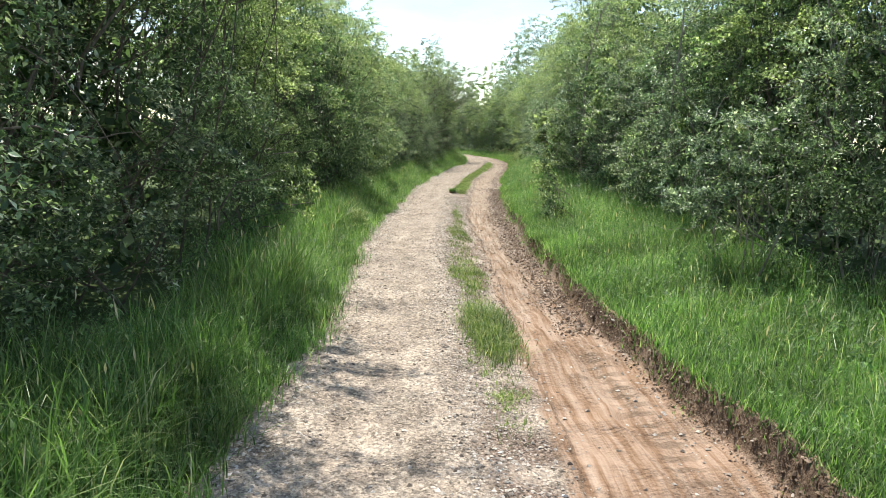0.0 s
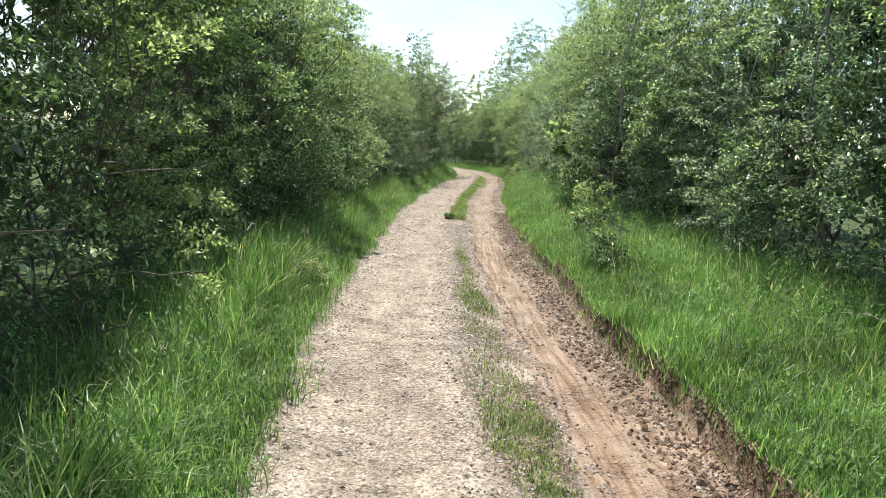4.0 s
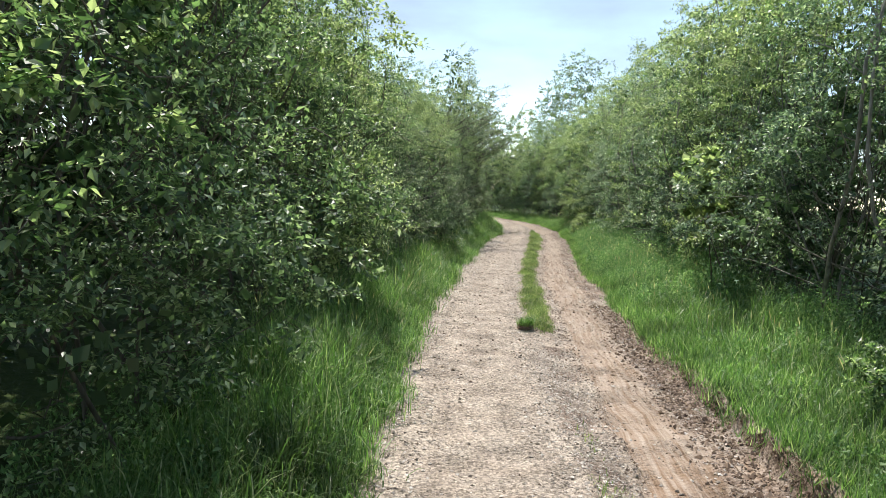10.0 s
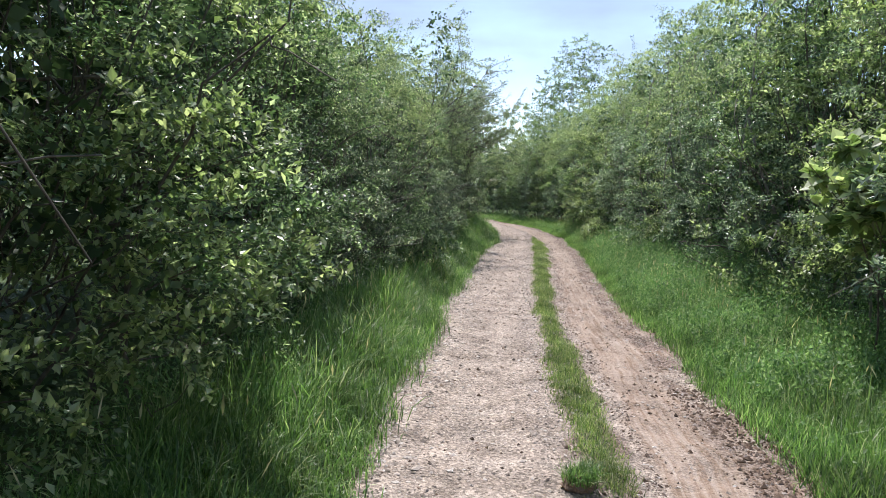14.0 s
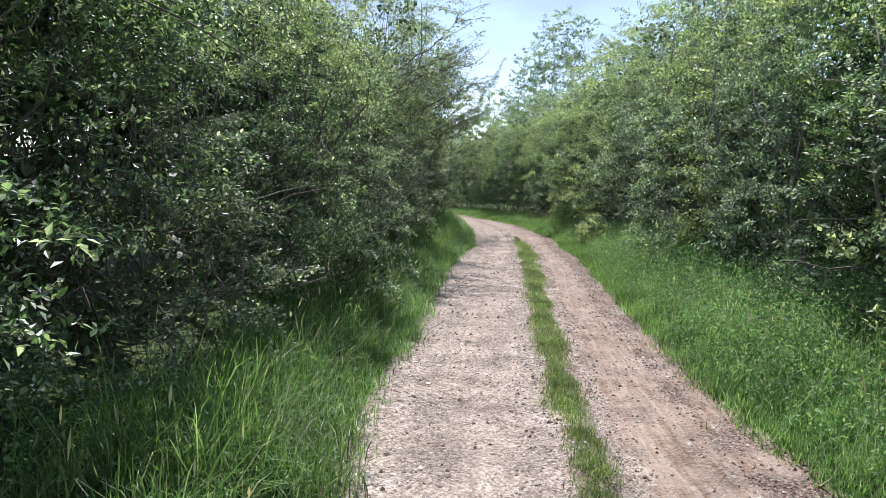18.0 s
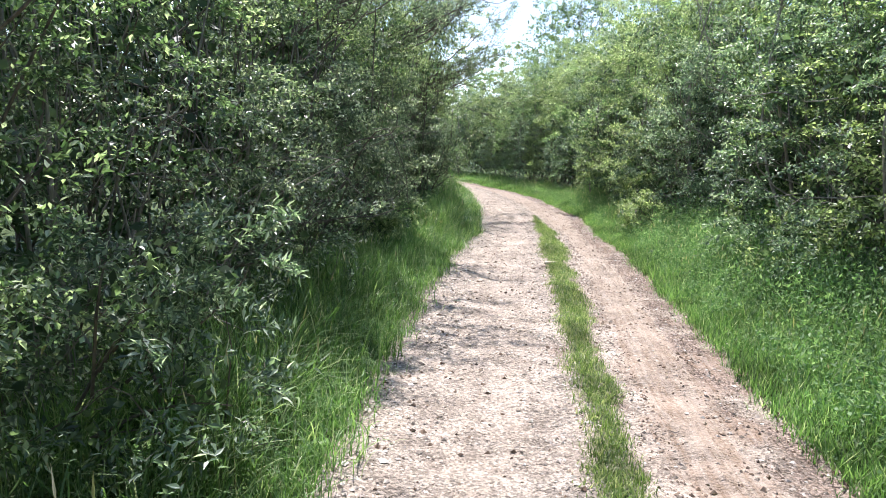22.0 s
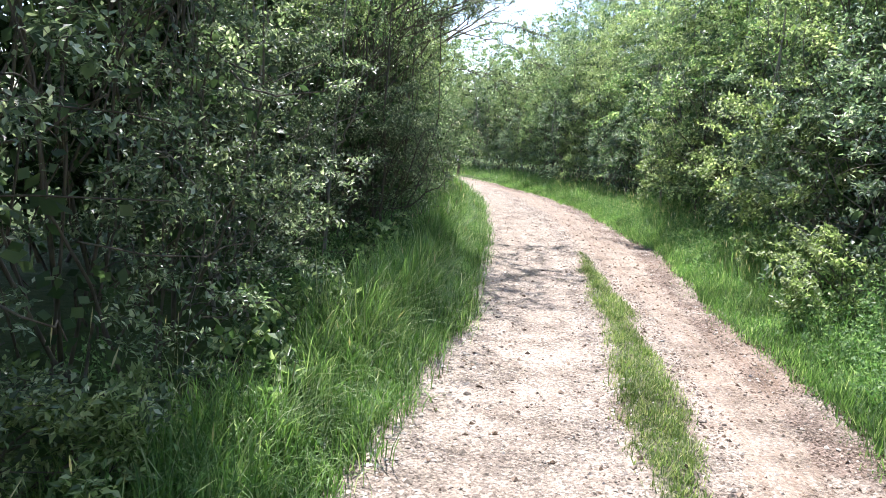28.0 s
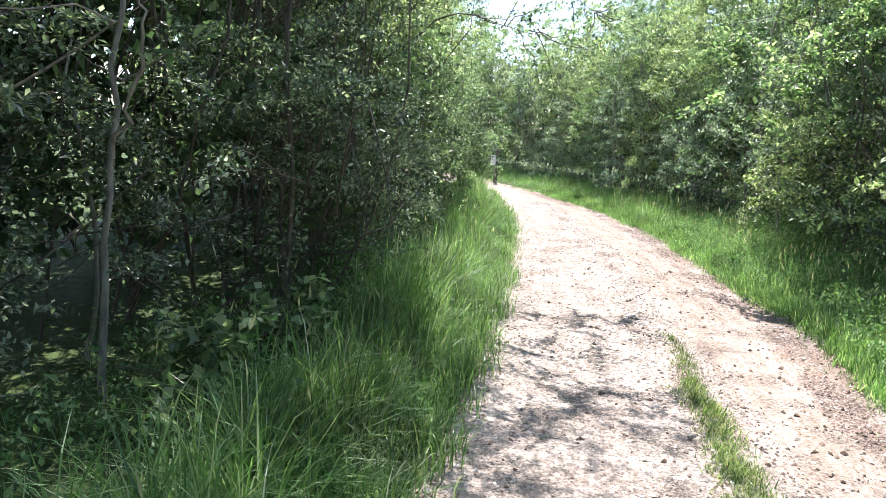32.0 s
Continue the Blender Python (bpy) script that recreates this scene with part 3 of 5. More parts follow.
def seed_heads(rng, x, y, tall):
    """A thin stalk with a slim pale ear on it."""
    n = len(x)
    a, lean = rng.uniform(0, 6.283, n), rng.uniform(0.02, 0.35, n)
    dx, dy = np.cos(a) * lean * tall, np.sin(a) * lean * tall
    px, py = -np.sin(a), np.cos(a)
    z = height(x, y) - 0.01
    thin, fat, ear = 0.0011, rng.uniform(0.003, 0.007, n), rng.uniform(0.05, 0.12, n)

    def at(t, side):
        return np.stack([x + dx * t * t + px * side, y + dy * t * t + py * side, z + tall * t], 1)
    mid = 1 + ear / tall * 0.45
    v = np.stack([at(np.zeros(n), -thin), at(np.zeros(n), thin), at(np.ones(n), 0 * fat), at(mid, fat), at(1 + ear / tall, 0 * fat), at(mid, -fat)], 1)
    t = np.array([(0, 1, 2), (2, 3, 4), (2, 4, 5)])
    return v.reshape(-1, 3), (t[None] + (np.arange(n) * 6)[:, None, None]).reshape(-1, 3)


def low_blades(rng, x, y, tall, wide):
    """Short undergrowth: one leaning triangle a blade."""
    n = len(x)
    a, lean = rng.uniform(0, 6.283, n), rng.uniform(0.2, 1.1, n)
    px, py = -np.sin(a) * wide / 2, np.cos(a) * wide / 2
    z = height(x, y) - 0.005
    v = np.stack([np.stack([x - px, y - py, z], 1), np.stack([x + px, y + py, z], 1),
                  np.stack([x + np.cos(a) * lean * tall, y + np.sin(a) * lean * tall, z + tall], 1)], 1)
    return v.reshape(-1, 3), np.arange(n * 3).reshape(-1, 3)


def tufted(rng, n, y0, y1, low, high, per=14, spread=0.07, bias=1.0):
    """Places in tufts between two lines across the track."""
    k = n // per
    cy = y0 + (y1 - y0) * rng.random(k)
    lo, hi = low(cy), high(cy)
    cx = lo + (hi - lo) * rng.random(k) ** bias
    x = np.repeat(cx, per) + rng.normal(0, spread, k * per)
    y = np.repeat(cy, per) + rng.normal(0, spread, k * per)
    return x, y, np.repeat(rng.random(k), per)


def grow_grass():
    rng = np.random.default_rng(5)
    x, y, r = tufted(rng, 170000, 2.0, 54, lambda v: edge(LEFT_EDGE, v) - 1.1 + 0.3 * smooth((v - 33) / 3), lambda v: edge(LEFT_EDGE, v) + 0.02 + 0.14 * np.clip(lattice(v, 7.0, 0.4, 28), 0, 1))
    inward = np.clip((edge(LEFT_EDGE, y) - x) / 0.4, 0.45, 1)
    keep = lattice(x, y, 0.7, 21) + 1.3 * rng.random(len(x)) > -0.15
    x, y, r, inward = x[keep], y[keep], r[keep], inward[keep]
    tall = (0.32 + 0.34 * r * r) * inward * (1 + 0.4 * lattice(x, y, 1.1, 22)) * rng.uniform(0.65, 1.15, len(x))
    v, f = blades(rng, x, y, tall, rng.uniform(0.0035, 0.009, len(x)), rng.uniform(0.15, 1.0, len(x)))
    tagged(new("grass_verge", mesh_of("grass_verge", v, f, [GRASS])), "long bright green grass at the foot of the hedge", "grass", kind="stuff")
    x, y, r = tufted(rng, 210000, 2.0, 62, lambda v: edge(RIGHT_EDGE, v) + bank(v), lambda v: edge(RIGHT_EDGE, v) + right_verge(v) + 0.5, bias=1.35)
    inward = np.clip((x - edge(RIGHT_EDGE, y) - bank(y)) / 0.45, 0.3, 1)
    keep = lattice(x, y, 0.8, 23) + 1.4 * rng.random(len(x)) > -0.2
    x, y, r, inward = x[keep], y[keep], r[keep], inward[keep]
    tall = (0.12 + 0.3 * r * r) * inward * (0.8 + 0.6 * smooth((x - edge(RIGHT_EDGE, y)) / right_verge(y))) * (1 + 0.35 * lattice(x, y, 1.4, 24)) * rng.uniform(0.6, 1.25, len(x))
    v, f = blades(rng, x, y, tall, rng.uniform(0.003, 0.007, len(x)), rng.uniform(0.15, 1.0, len(x)))
    tagged(new("grass_verge", mesh_of("grass_verge", v, f, [GRASS])), "sunlit bright green grass above the cut bank", "grass", kind="stuff")
    n = 7000
    y = 2 + 18 * rng.random(n) ** 1.3
    x = edge(RIGHT_EDGE, y) + 0.02 - cut_width(y) * 1.1 * rng.random(n) ** 1.4
    v, f = low_blades(rng, x, y, rng.uniform(0.008, 0.04, n), rng.uniform(0.003, 0.007, n))
    tagged(new("dry_roots", mesh_of("dry_roots", v, f, [ROOTS])), "dry brown roots and dead grass on the cut bank", "roots", kind="stuff")
    n = 2600
    y = 2 + 52 * rng.random(n)
    right = rng.random(n) < 0.7
    x = np.where(right, edge(RIGHT_EDGE, y) + bank(y) + 0.15 + right_verge(y) * rng.random(n), edge(LEFT_EDGE, y) - 0.1 - 1.1 * rng.random(n))
    keep = lattice(x, y, 1.2, 27) + 0.8 * rng.random(n) > 0.1
    x, y = x[keep], y[keep]
    v, f = seed_heads(rng, x, y, rng.uniform(0.3, 0.62, len(x)) * np.where(x < edge(LEFT_EDGE, y), 1.15, 0.9))
    tagged(new("seed_heads", mesh_of("seed_heads", v, f, [STRAW])), "pale ripening seed heads standing above the grass", "grass", kind="stuff")
    n = 330000
    y = 2 + 54 * rng.random(n) ** 1.05
    right = rng.random(n) < 0.78
    x = np.where(right, edge(RIGHT_EDGE, y) + bank(y) + rng.normal(0.0, 0.035, n) + (right_verge(y) + 0.3) * rng.random(n) ** 1.25, edge(LEFT_EDGE, y) - (1.2 - 0.35 * smooth((y - 33) / 3)) * rng.random(n) ** 1.2)
    v, f = low_blades(rng, x, y, rng.uniform(0.03, 0.13, n) * (1 + 0.4 * lattice(x, y, 0.8, 25)), rng.uniform(0.006, 0.013, n))
    tagged(new("undergrowth", mesh_of("undergrowth", v, f, [GRASS])), "short dense grass filling the verges", "grass", kind="stuff")
    x, y, r = tufted(rng, 70000, 3.5, 44, lambda v: edge(STRIP_LEFT, v) - 0.1, lambda v: edge(STRIP_RIGHT, v) + 0.1, 8, 0.04)
    keep = strip_amount(x, y) > 0.12 + 0.85 * rng.random(len(x))
    x, y, r = x[keep], y[keep], r[keep]
    xs, ys = np.repeat(x, 2) + rng.normal(0, 0.03, 2 * len(x)), np.repeat(y, 2) + rng.normal(0, 0.03, 2 * len(x))
    v, f = low_blades(rng, xs, ys, rng.uniform(0.015, 0.06, len(xs)), rng.uniform(0.005, 0.01, len(xs)))
    tagged(new("strip_undergrowth", mesh_of("strip_undergrowth", v, f, [GRASS_WORN])), "short trodden grass and clover on the strip", "grass", kind="stuff")
    v, f = blades(rng, x, y, (0.03 + 0.11 * r * r) * (0.35 + 0.65 * strip_amount(x, y)) * rng.uniform(0.6, 1.2, len(x)), rng.uniform(0.003, 0.006, len(x)), rng.uniform(0.2, 0.9, len(x)))
    k = 5000
    py = 5.9 + rng.normal(0, 0.36, k)
    px = 0.86 + rng.normal(0, 0.1, k)
    v2, f2 = blades(rng, px, py, rng.uniform(0.04, 0.2, k), rng.uniform(0.003, 0.006, k), rng.uniform(0.2, 0.95, k))
    v, f = np.vstack([v, v2]), np.vstack([f, f2 + len(v)])
    tagged(new("grass_strip", mesh_of("grass_strip", v, f, [GRASS_WORN])), "short trodden grass strip between the wheel tracks", "grass", kind="stuff")


def grow_weeds():
    """Nettles, docks and young bramble among the grass: leaves set round short stalks."""
    rng = np.random.default_rng(8)
    n = 8000
    y = 2 + 52 * rng.random(n)
    left = rng.random(n) < 0.6
    x = np.where(left, edge(LEFT_EDGE, y) - 0.3 - 1.5 * rng.random(n) ** 0.8, edge(RIGHT_EDGE, y) + 0.3 + (right_verge(y) + 0.3) * rng.random(n) ** 0.45)
    keep = lattice(x, y, 1.1, 41) > -0.1
    x, y = x[keep], y[keep]
    n = len(x)
    base = np.stack([x, y, height(x, y)], 1)
    way = unit(rng.normal(0, 0.25, (n, 3)) + np.array([0, 0, 1.0]))
    v, f, s = foliage(rng, base, way, rng.uniform(0.12, 0.42, n), rng.uniform(0.022, 0.05, n), 15, 0.5, 0.0)
    tagged(new("weeds", mesh_of("weeds", v, f, [WEED, WEED], False, s)), "leafy green nettles and docks among the verge grass", "weeds", kind="stuff")
    n = 14000
    y = np.where(rng.random(n) < 0.68, 4 + 45 * rng.random(n) ** 0.8, rng.uniform(21, 38, n))
    x = edge(RIGHT_EDGE, y) + 0.15 + (right_verge(y) + 0.2) * rng.random(n) ** 0.75
    keep = lattice(x, y, 0.9, 42) + 0.45 * smooth((y - 16) / 6) > 0.0
    x, y = x[keep], y[keep]
    n = len(x)
    base = np.stack([x, y, height(x, y)], 1)
    way = unit(rng.normal(0, 0.22, (n, 3)) + np.array([0, 0, 1.0]))
    v, f, s = foliage(rng, base, way, (1 + 0.4 * smooth((y - 21) / 4) * smooth((40 - y) / 4)) * rng.uniform(0.5, 1.0, n) * np.clip(0.1 + 0.55 * (x - edge(RIGHT_EDGE, y)) / right_verge(y) * (0.6 + 0.4 * smooth((y - 14) / 6)), 0.15, 0.75), rng.uniform(0.022, 0.052, n), 16, 0.45, 0.0)
    tagged(new("nettles", mesh_of("nettles", v, f, [WEED, WEED], False, s)), "pale green nettles and meadowsweet at the hedge foot", "weeds", kind="stuff")
    n = 9000
    y = 2 + 50 * rng.random(n)
    left = rng.random(n) < 0.3
    x = np.where(left, edge(LEFT_EDGE, y) - 0.05 - 1.0 * rng.random(n), edge(RIGHT_EDGE, y) + 0.1 + (right_verge(y) + 0.2) * rng.random(n))
    base = np.stack([x, y, height(x, y)], 1)
    way = unit(rng.normal(0, 0.5, (n, 3)) + np.array([0, 0, 1.0]))
    v, f, s = foliage(rng, base, way, rng.uniform(0.05, 0.2, n), rng.uniform(0.018, 0.035, n), 6, 0.75, 0.0)
    tagged(new("clover", mesh_of("clover", v, f, [WEED, WEED], False, s)), "small round clover leaves low in the grass", "weeds", kind="stuff")


def bank(y):
    """Width of the bare cut bank at the sunny side's edge."""
    return 0.03 * lattice(y, 3.0, 0.8, 26)


def right_verge(y):
    """Width of the grass between the track and the shrubs on the sunny side."""
    return np.interp(y, [0, 8, 14, 17, 19, 22, 25, 29, 34, 40, 46, 60], [2.3, 2.25, 2.2, 2.15, 2.0, 1.8, 1.85, 1.5, 1.25, 1.12, 1.2, 1.2])


# ---- shrubs and trees ----
def tube(path, radii, sides=6):
    """A tapered limb along a path."""
    path = np.asarray(path, float)
    n = len(path)
    d = np.gradient(path, axis=0)
    d /= np.linalg.norm(d, axis=1)[:, None] + 1e-9
    side = np.cross(d, (0.31, 0.95, 0.05))
    side /= np.linalg.norm(side, axis=1)[:, None] + 1e-9
    other = np.cross(d, side)
    a = np.linspace(0, 2 * math.pi, sides, endpoint=False)
    ring = path[:, None] + np.asarray(radii)[:, None, None] * (side[:, None] * np.cos(a)[None, :, None] + other[:, None] * np.sin(a)[None, :, None])
    i = (np.arange(n - 1)[:, None] * sides + np.arange(sides)[None]).ravel()
    j = (np.arange(n - 1)[:, None] * sides + (np.arange(sides)[None] + 1) % sides).ravel()
    return ring.reshape(-1, 3), np.stack([i, j, j + sides, i + sides], 1)


def limb_path(rng, start, end, sag=0.12, n=7):
    t = np.linspace(0, 1, n)[:, None]
    p = np.asarray(start) * (1 - t) + np.asarray(end) * t
    length = np.linalg.norm(np.asarray(end) - np.asarray(start))
    bend = rng.normal(0, 1, 3) * sag * length
    p = p + np.sin(t * math.pi) * bend + rng.normal(0, 0.009 * length, (n, 3)) * np.sin(t * math.pi)
    return p


def join(pieces):
    vs, fs, k = [], [], 0
    for v, f in pieces:
        vs.append(v)
        fs.append(f + k)
        k += len(v)
    return np.vstack(vs), np.vstack(fs)


def unit(v):
    return v / (np.linalg.norm(v, axis=-1, keepdims=True) + 1e-9)


def foliage(rng, base, way, length, leaf, per=9, slim=0.55, droop=0.1, face=None):
    """Leafy twigs: a thin stalk each, with leaves set along it that turn towards face. Returns triangles and their slots."""
    n = len(base)
    tip = base + way * length[:, None] + np.array([0, 0, -1]) * (droop * length)[:, None]
    side = unit(np.cross(way, unit(rng.normal(0, 1, (n, 3)))))
    thick = 0.0014 + 0.003 * length
    tv = np.stack([base - side * thick[:, None], base + side * thick[:, None], tip], 1).reshape(-1, 3)
    tf = np.arange(n * 3).reshape(-1, 3)
    t = np.tile((np.arange(per) + 0.6) / per, (n, 1)) + rng.uniform(-0.05, 0.05, (n, per))
    at = base[:, None] + (tip - base)[:, None] * t[..., None]
    at = at + rng.normal(0, 1, at.shape) * (0.1 * length)[:, None, None]
    out = unit(way[:, None] * 0.5 + rng.normal(0, 0.75, at.shape) + np.array([0, 0, -0.1]))
    turned = np.zeros((n, 1, 3)) if face is None else face[:, None] * 0.5
    normal = unit(rng.normal(0, 0.4, at.shape) + turned + np.array([0, 0, 0.7]))
    across = unit(np.cross(out, normal))
    normal = np.cross(across, out)
    size = (leaf * rng.uniform(0.6, 1.3, (n, per)))[..., None] if np.isscalar(leaf) else leaf[:, None, None] * rng.uniform(0.6, 1.3, (n, per, 1))
    a = at
    b = at + out * size * 0.38 + across * size * slim * 0.5 + normal * size * 0.1
    c = at + out * size
    d = at + out * size * 0.38 - across * size * slim * 0.5 + normal * size * 0.1
    lv = np.stack([a, b, c, d], 2).reshape(-1, 3)
    k = n * per
    lf = (np.array([(0, 1, 2), (0, 2, 3)])[None] + (np.arange(k) * 4)[:, None, None]).reshape(-1, 3)
    return np.vstack([tv, lv]), np.vstack([tf, lf + len(tv)]), np.concatenate([np.ones(len(tf), int), np.zeros(len(lf), int)])


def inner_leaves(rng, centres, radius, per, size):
    """Broad leaves added inside the clumps to stop light; their dark colour carries the shade there."""
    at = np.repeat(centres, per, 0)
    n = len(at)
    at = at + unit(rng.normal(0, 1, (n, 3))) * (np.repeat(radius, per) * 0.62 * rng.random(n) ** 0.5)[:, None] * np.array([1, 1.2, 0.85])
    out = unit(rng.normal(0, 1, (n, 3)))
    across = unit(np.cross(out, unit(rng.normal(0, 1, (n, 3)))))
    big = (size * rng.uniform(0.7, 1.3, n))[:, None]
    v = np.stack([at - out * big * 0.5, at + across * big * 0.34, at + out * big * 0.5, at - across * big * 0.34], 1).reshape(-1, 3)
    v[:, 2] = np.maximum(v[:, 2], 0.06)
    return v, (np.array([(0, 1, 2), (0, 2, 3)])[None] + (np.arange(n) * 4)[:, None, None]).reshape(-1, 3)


def part(name, me, parent, label=""):
    ob = new(name, me)
    ob.parent = parent
    return tagged(ob, label)


def make_shrub(seed, tall, half, deep, twigs, leaf, mat, bark, label, name="hedge_shrub", category="shrub", low=0.15, lobes=36, stems=4, per=8, slim=0.52, lean=0.9, puff=1.0, stout=(0.008, 0.02), over=0.0, sunny_tips=None, bare=0, round_top=0.35, core=20, gaps=0.0):
    """A many-stemmed shrub of leafy clumps whose open side looks along +x; stems, branches and crown are parts."""
    rng = np.random.default_rng(seed)
    thing = tagged(new(name), label, category)
    f = (np.arange(lobes) + rng.random(lobes)) / lobes
    low = min(low + 0.3 * puff, 0.5 * tall)
    centres = np.stack([rng.uniform(-deep, 0.15 * puff, lobes), rng.uniform(-half, half, lobes) * (1 - round_top * f * f), low + (tall - low - 0.3 * puff) * f], 1)
    centres[:, 0] += puff * (0.3 + 0.16 * rng.normal(0, 1, lobes)) - lean * f * f
    centres[:, 0] += over * smooth((centres[:, 2] - 2.6) / 1.5)
    radius = puff * rng.uniform(0.3, 0.6, lobes) * (1 - 0.4 * np.clip(f - 0.7, 0, 1) / 0.3)
    tops = centres[np.argsort(-centres[:, 2])]
    for k in range(stems):
        foot = np.array([rng.uniform(-0.5, 0.15) * puff, rng.uniform(-half, half) * 0.7, -0.1])
        goal = tops[k % 6] * np.array([0.8, 1, rng.uniform(0.8, 0.95)])
        p = limb_path(rng, foot, goal, 0.08, 9)
        part("stem", mesh_of("stem", *tube(p, rng.uniform(*stout) * np.linspace(1, 0.15, 9), 7), [bark], True), thing)
    pieces = []
    for k in range(lobes):
        foot = np.array([rng.uniform(-0.5, 0), centres[k, 1] * 0.5, max(0.1, centres[k, 2] * 0.45)])
        end = centres[k] + unit(rng.normal(0, 1, 3) + np.array([0.7, 0, 0.2])) * radius[k] * rng.uniform(0.5, 1.0)
        pieces.append(tube(limb_path(rng, foot, end, 0.14, 6), rng.uniform(0.005, 0.011) * np.linspace(1, 0.25, 6), 4))
    for k in range(bare):
        foot = np.array([rng.uniform(-0.1, 0.4), rng.uniform(-half, half), rng.uniform(0.3, 1.9)])
        end = foot + np.array([rng.uniform(0.2, 0.6) * puff, rng.uniform(-1.0, 1.0), rng.uniform(-0.25, 0.7)])
        end[2] = max(end[2], 0.12)
        p = limb_path(rng, foot, end, 0.24, 8) + rng.normal(0, 0.022, (8, 3))
        p[:, 2] = np.maximum(p[:, 2], 0.1)
        part("branch", mesh_of("branch", *tube(p, rng.uniform(0.004, 0.009) * np.linspace(1, 0.3, 8), 5), [bark], True), thing)
    reaching = []
    for k in range(6 if over else 0):
        foot = np.array([0.2, rng.uniform(-half, half) * 0.8, rng.uniform(2.4, 3.4)])
        end = foot + np.array([over + rng.uniform(0.1, 0.6), rng.uniform(-0.5, 0.5), rng.uniform(0.6, 1.4)])
        p = limb_path(rng, foot, end, 0.08, 9)
        part("branch", mesh_of("branch", *tube(p, rng.uniform(0.011, 0.017) * np.linspace(1, 0.25, 9), 5), [bark], True), thing)
        for m in range(9):
            at = p[rng.integers(4, 9)]
            tip = at + unit(end - foot + rng.normal(0, 0.9, 3) * np.array([1.6, 1.6, 0.7])) * rng.uniform(0.25, 0.6)
            pieces.append(tube(limb_path(rng, at, tip, 0.1, 5), np.linspace(0.006, 0.002, 5), 4))
            reaching += [at * (1 - g) + tip * g for g in rng.uniform(0.2, 1.0, 8)]
    limb_v, limb_f = join(pieces)
    limb_f = np.vstack([limb_f[:, (0, 1, 2)], limb_f[:, (0, 2, 3)]])
    weight = radius ** 2 * np.where(rng.random(lobes) < gaps, 0.25, 1.0)
    # flat sprays of leafy twigs, set on the outside of the clumps
    fan = 10
    sprays = twigs // fan
    twigs = sprays * fan
    pick = rng.choice(lobes, sprays, p=weight / weight.sum())
    n = unit(rng.normal(0, 1, (sprays, 3)) + np.array([0.75, 0, 0.4]))
    base = centres[pick] + n * (radius[pick] * rng.uniform(0.45, 0.95, sprays))[:, None] * np.array([1, 1.2, 0.85])
    way = unit(n * np.array([1, 1, 0.45]) + rng.normal(0, 0.35, (sprays, 3)) + np.array([0.1, 0, 0.1]))
    reach = puff ** 0.5 * rng.uniform(0.16, 0.42, sprays)
    reach = np.where(rng.random(sprays) < 0.06, reach * 1.8, reach)
    flat = unit(rng.normal(0, 0.35, (sprays, 3)) + n * 0.35 + np.array([0, 0, 1.0]))
    side = unit(np.cross(way, flat))
    t = (np.arange(fan) + rng.random((sprays, fan))) / fan
    sign = np.where(np.arange(fan) % 2, 1.0, -1.0)[None, :, None]
    b = base[:, None] + way[:, None] * (reach[:, None] * t)[..., None] - np.array([0, 0, 1]) * (0.2 * reach[:, None] * t * t)[..., None]
    w = unit(way[:, None] * 0.7 + side[:, None] * sign * 0.9 + rng.normal(0, 0.15, (sprays, fan, 3)))
    b, w, pick, face = b.reshape(-1, 3), w.reshape(-1, 3), np.repeat(pick, fan), np.repeat(flat, fan, 0)
    length = puff ** 0.5 * rng.uniform(0.07, 0.17, twigs)
    b[:, 2] = np.maximum(b[:, 2], 0.12)
    bound = 0.75 * puff + over * smooth((b[:, 2] - 2.6) / 1.2)
    b[:, 0] = np.where(b[:, 0] > bound, bound + 0.25 * (b[:, 0] - bound), b[:, 0])
    v, f, s = foliage(rng, b, w, length, np.full(twigs, leaf), per, slim, face=face)
    # Upper sprays turn yellower: fresh growth, with sunlit tops put into the leaf colour
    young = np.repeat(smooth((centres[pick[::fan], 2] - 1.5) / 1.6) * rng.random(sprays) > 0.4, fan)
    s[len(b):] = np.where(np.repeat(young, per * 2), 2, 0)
    if reaching:
        rb = np.array(reaching)
        rv, rf, rs = foliage(rng, rb, unit(rng.normal(0, 1, rb.shape)), rng.uniform(0.06, 0.16, len(rb)), leaf, 7, slim)
        v, f, s = np.vstack([v, rv]), np.vstack([f, rf + len(v)]), np.concatenate([s, rs])
    v, f, s = np.vstack([v, limb_v]), np.vstack([f, limb_f + len(v)]), np.concatenate([s, np.ones(len(limb_f), int)])
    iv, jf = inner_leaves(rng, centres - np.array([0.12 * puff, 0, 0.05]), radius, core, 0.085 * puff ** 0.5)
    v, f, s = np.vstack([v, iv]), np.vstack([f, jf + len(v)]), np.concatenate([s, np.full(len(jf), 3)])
    part("crown", mesh_of("crown", v, f, [mat, bark, sunny_tips or mat, LEAF_SHADED], False, s), thing)
    return thing


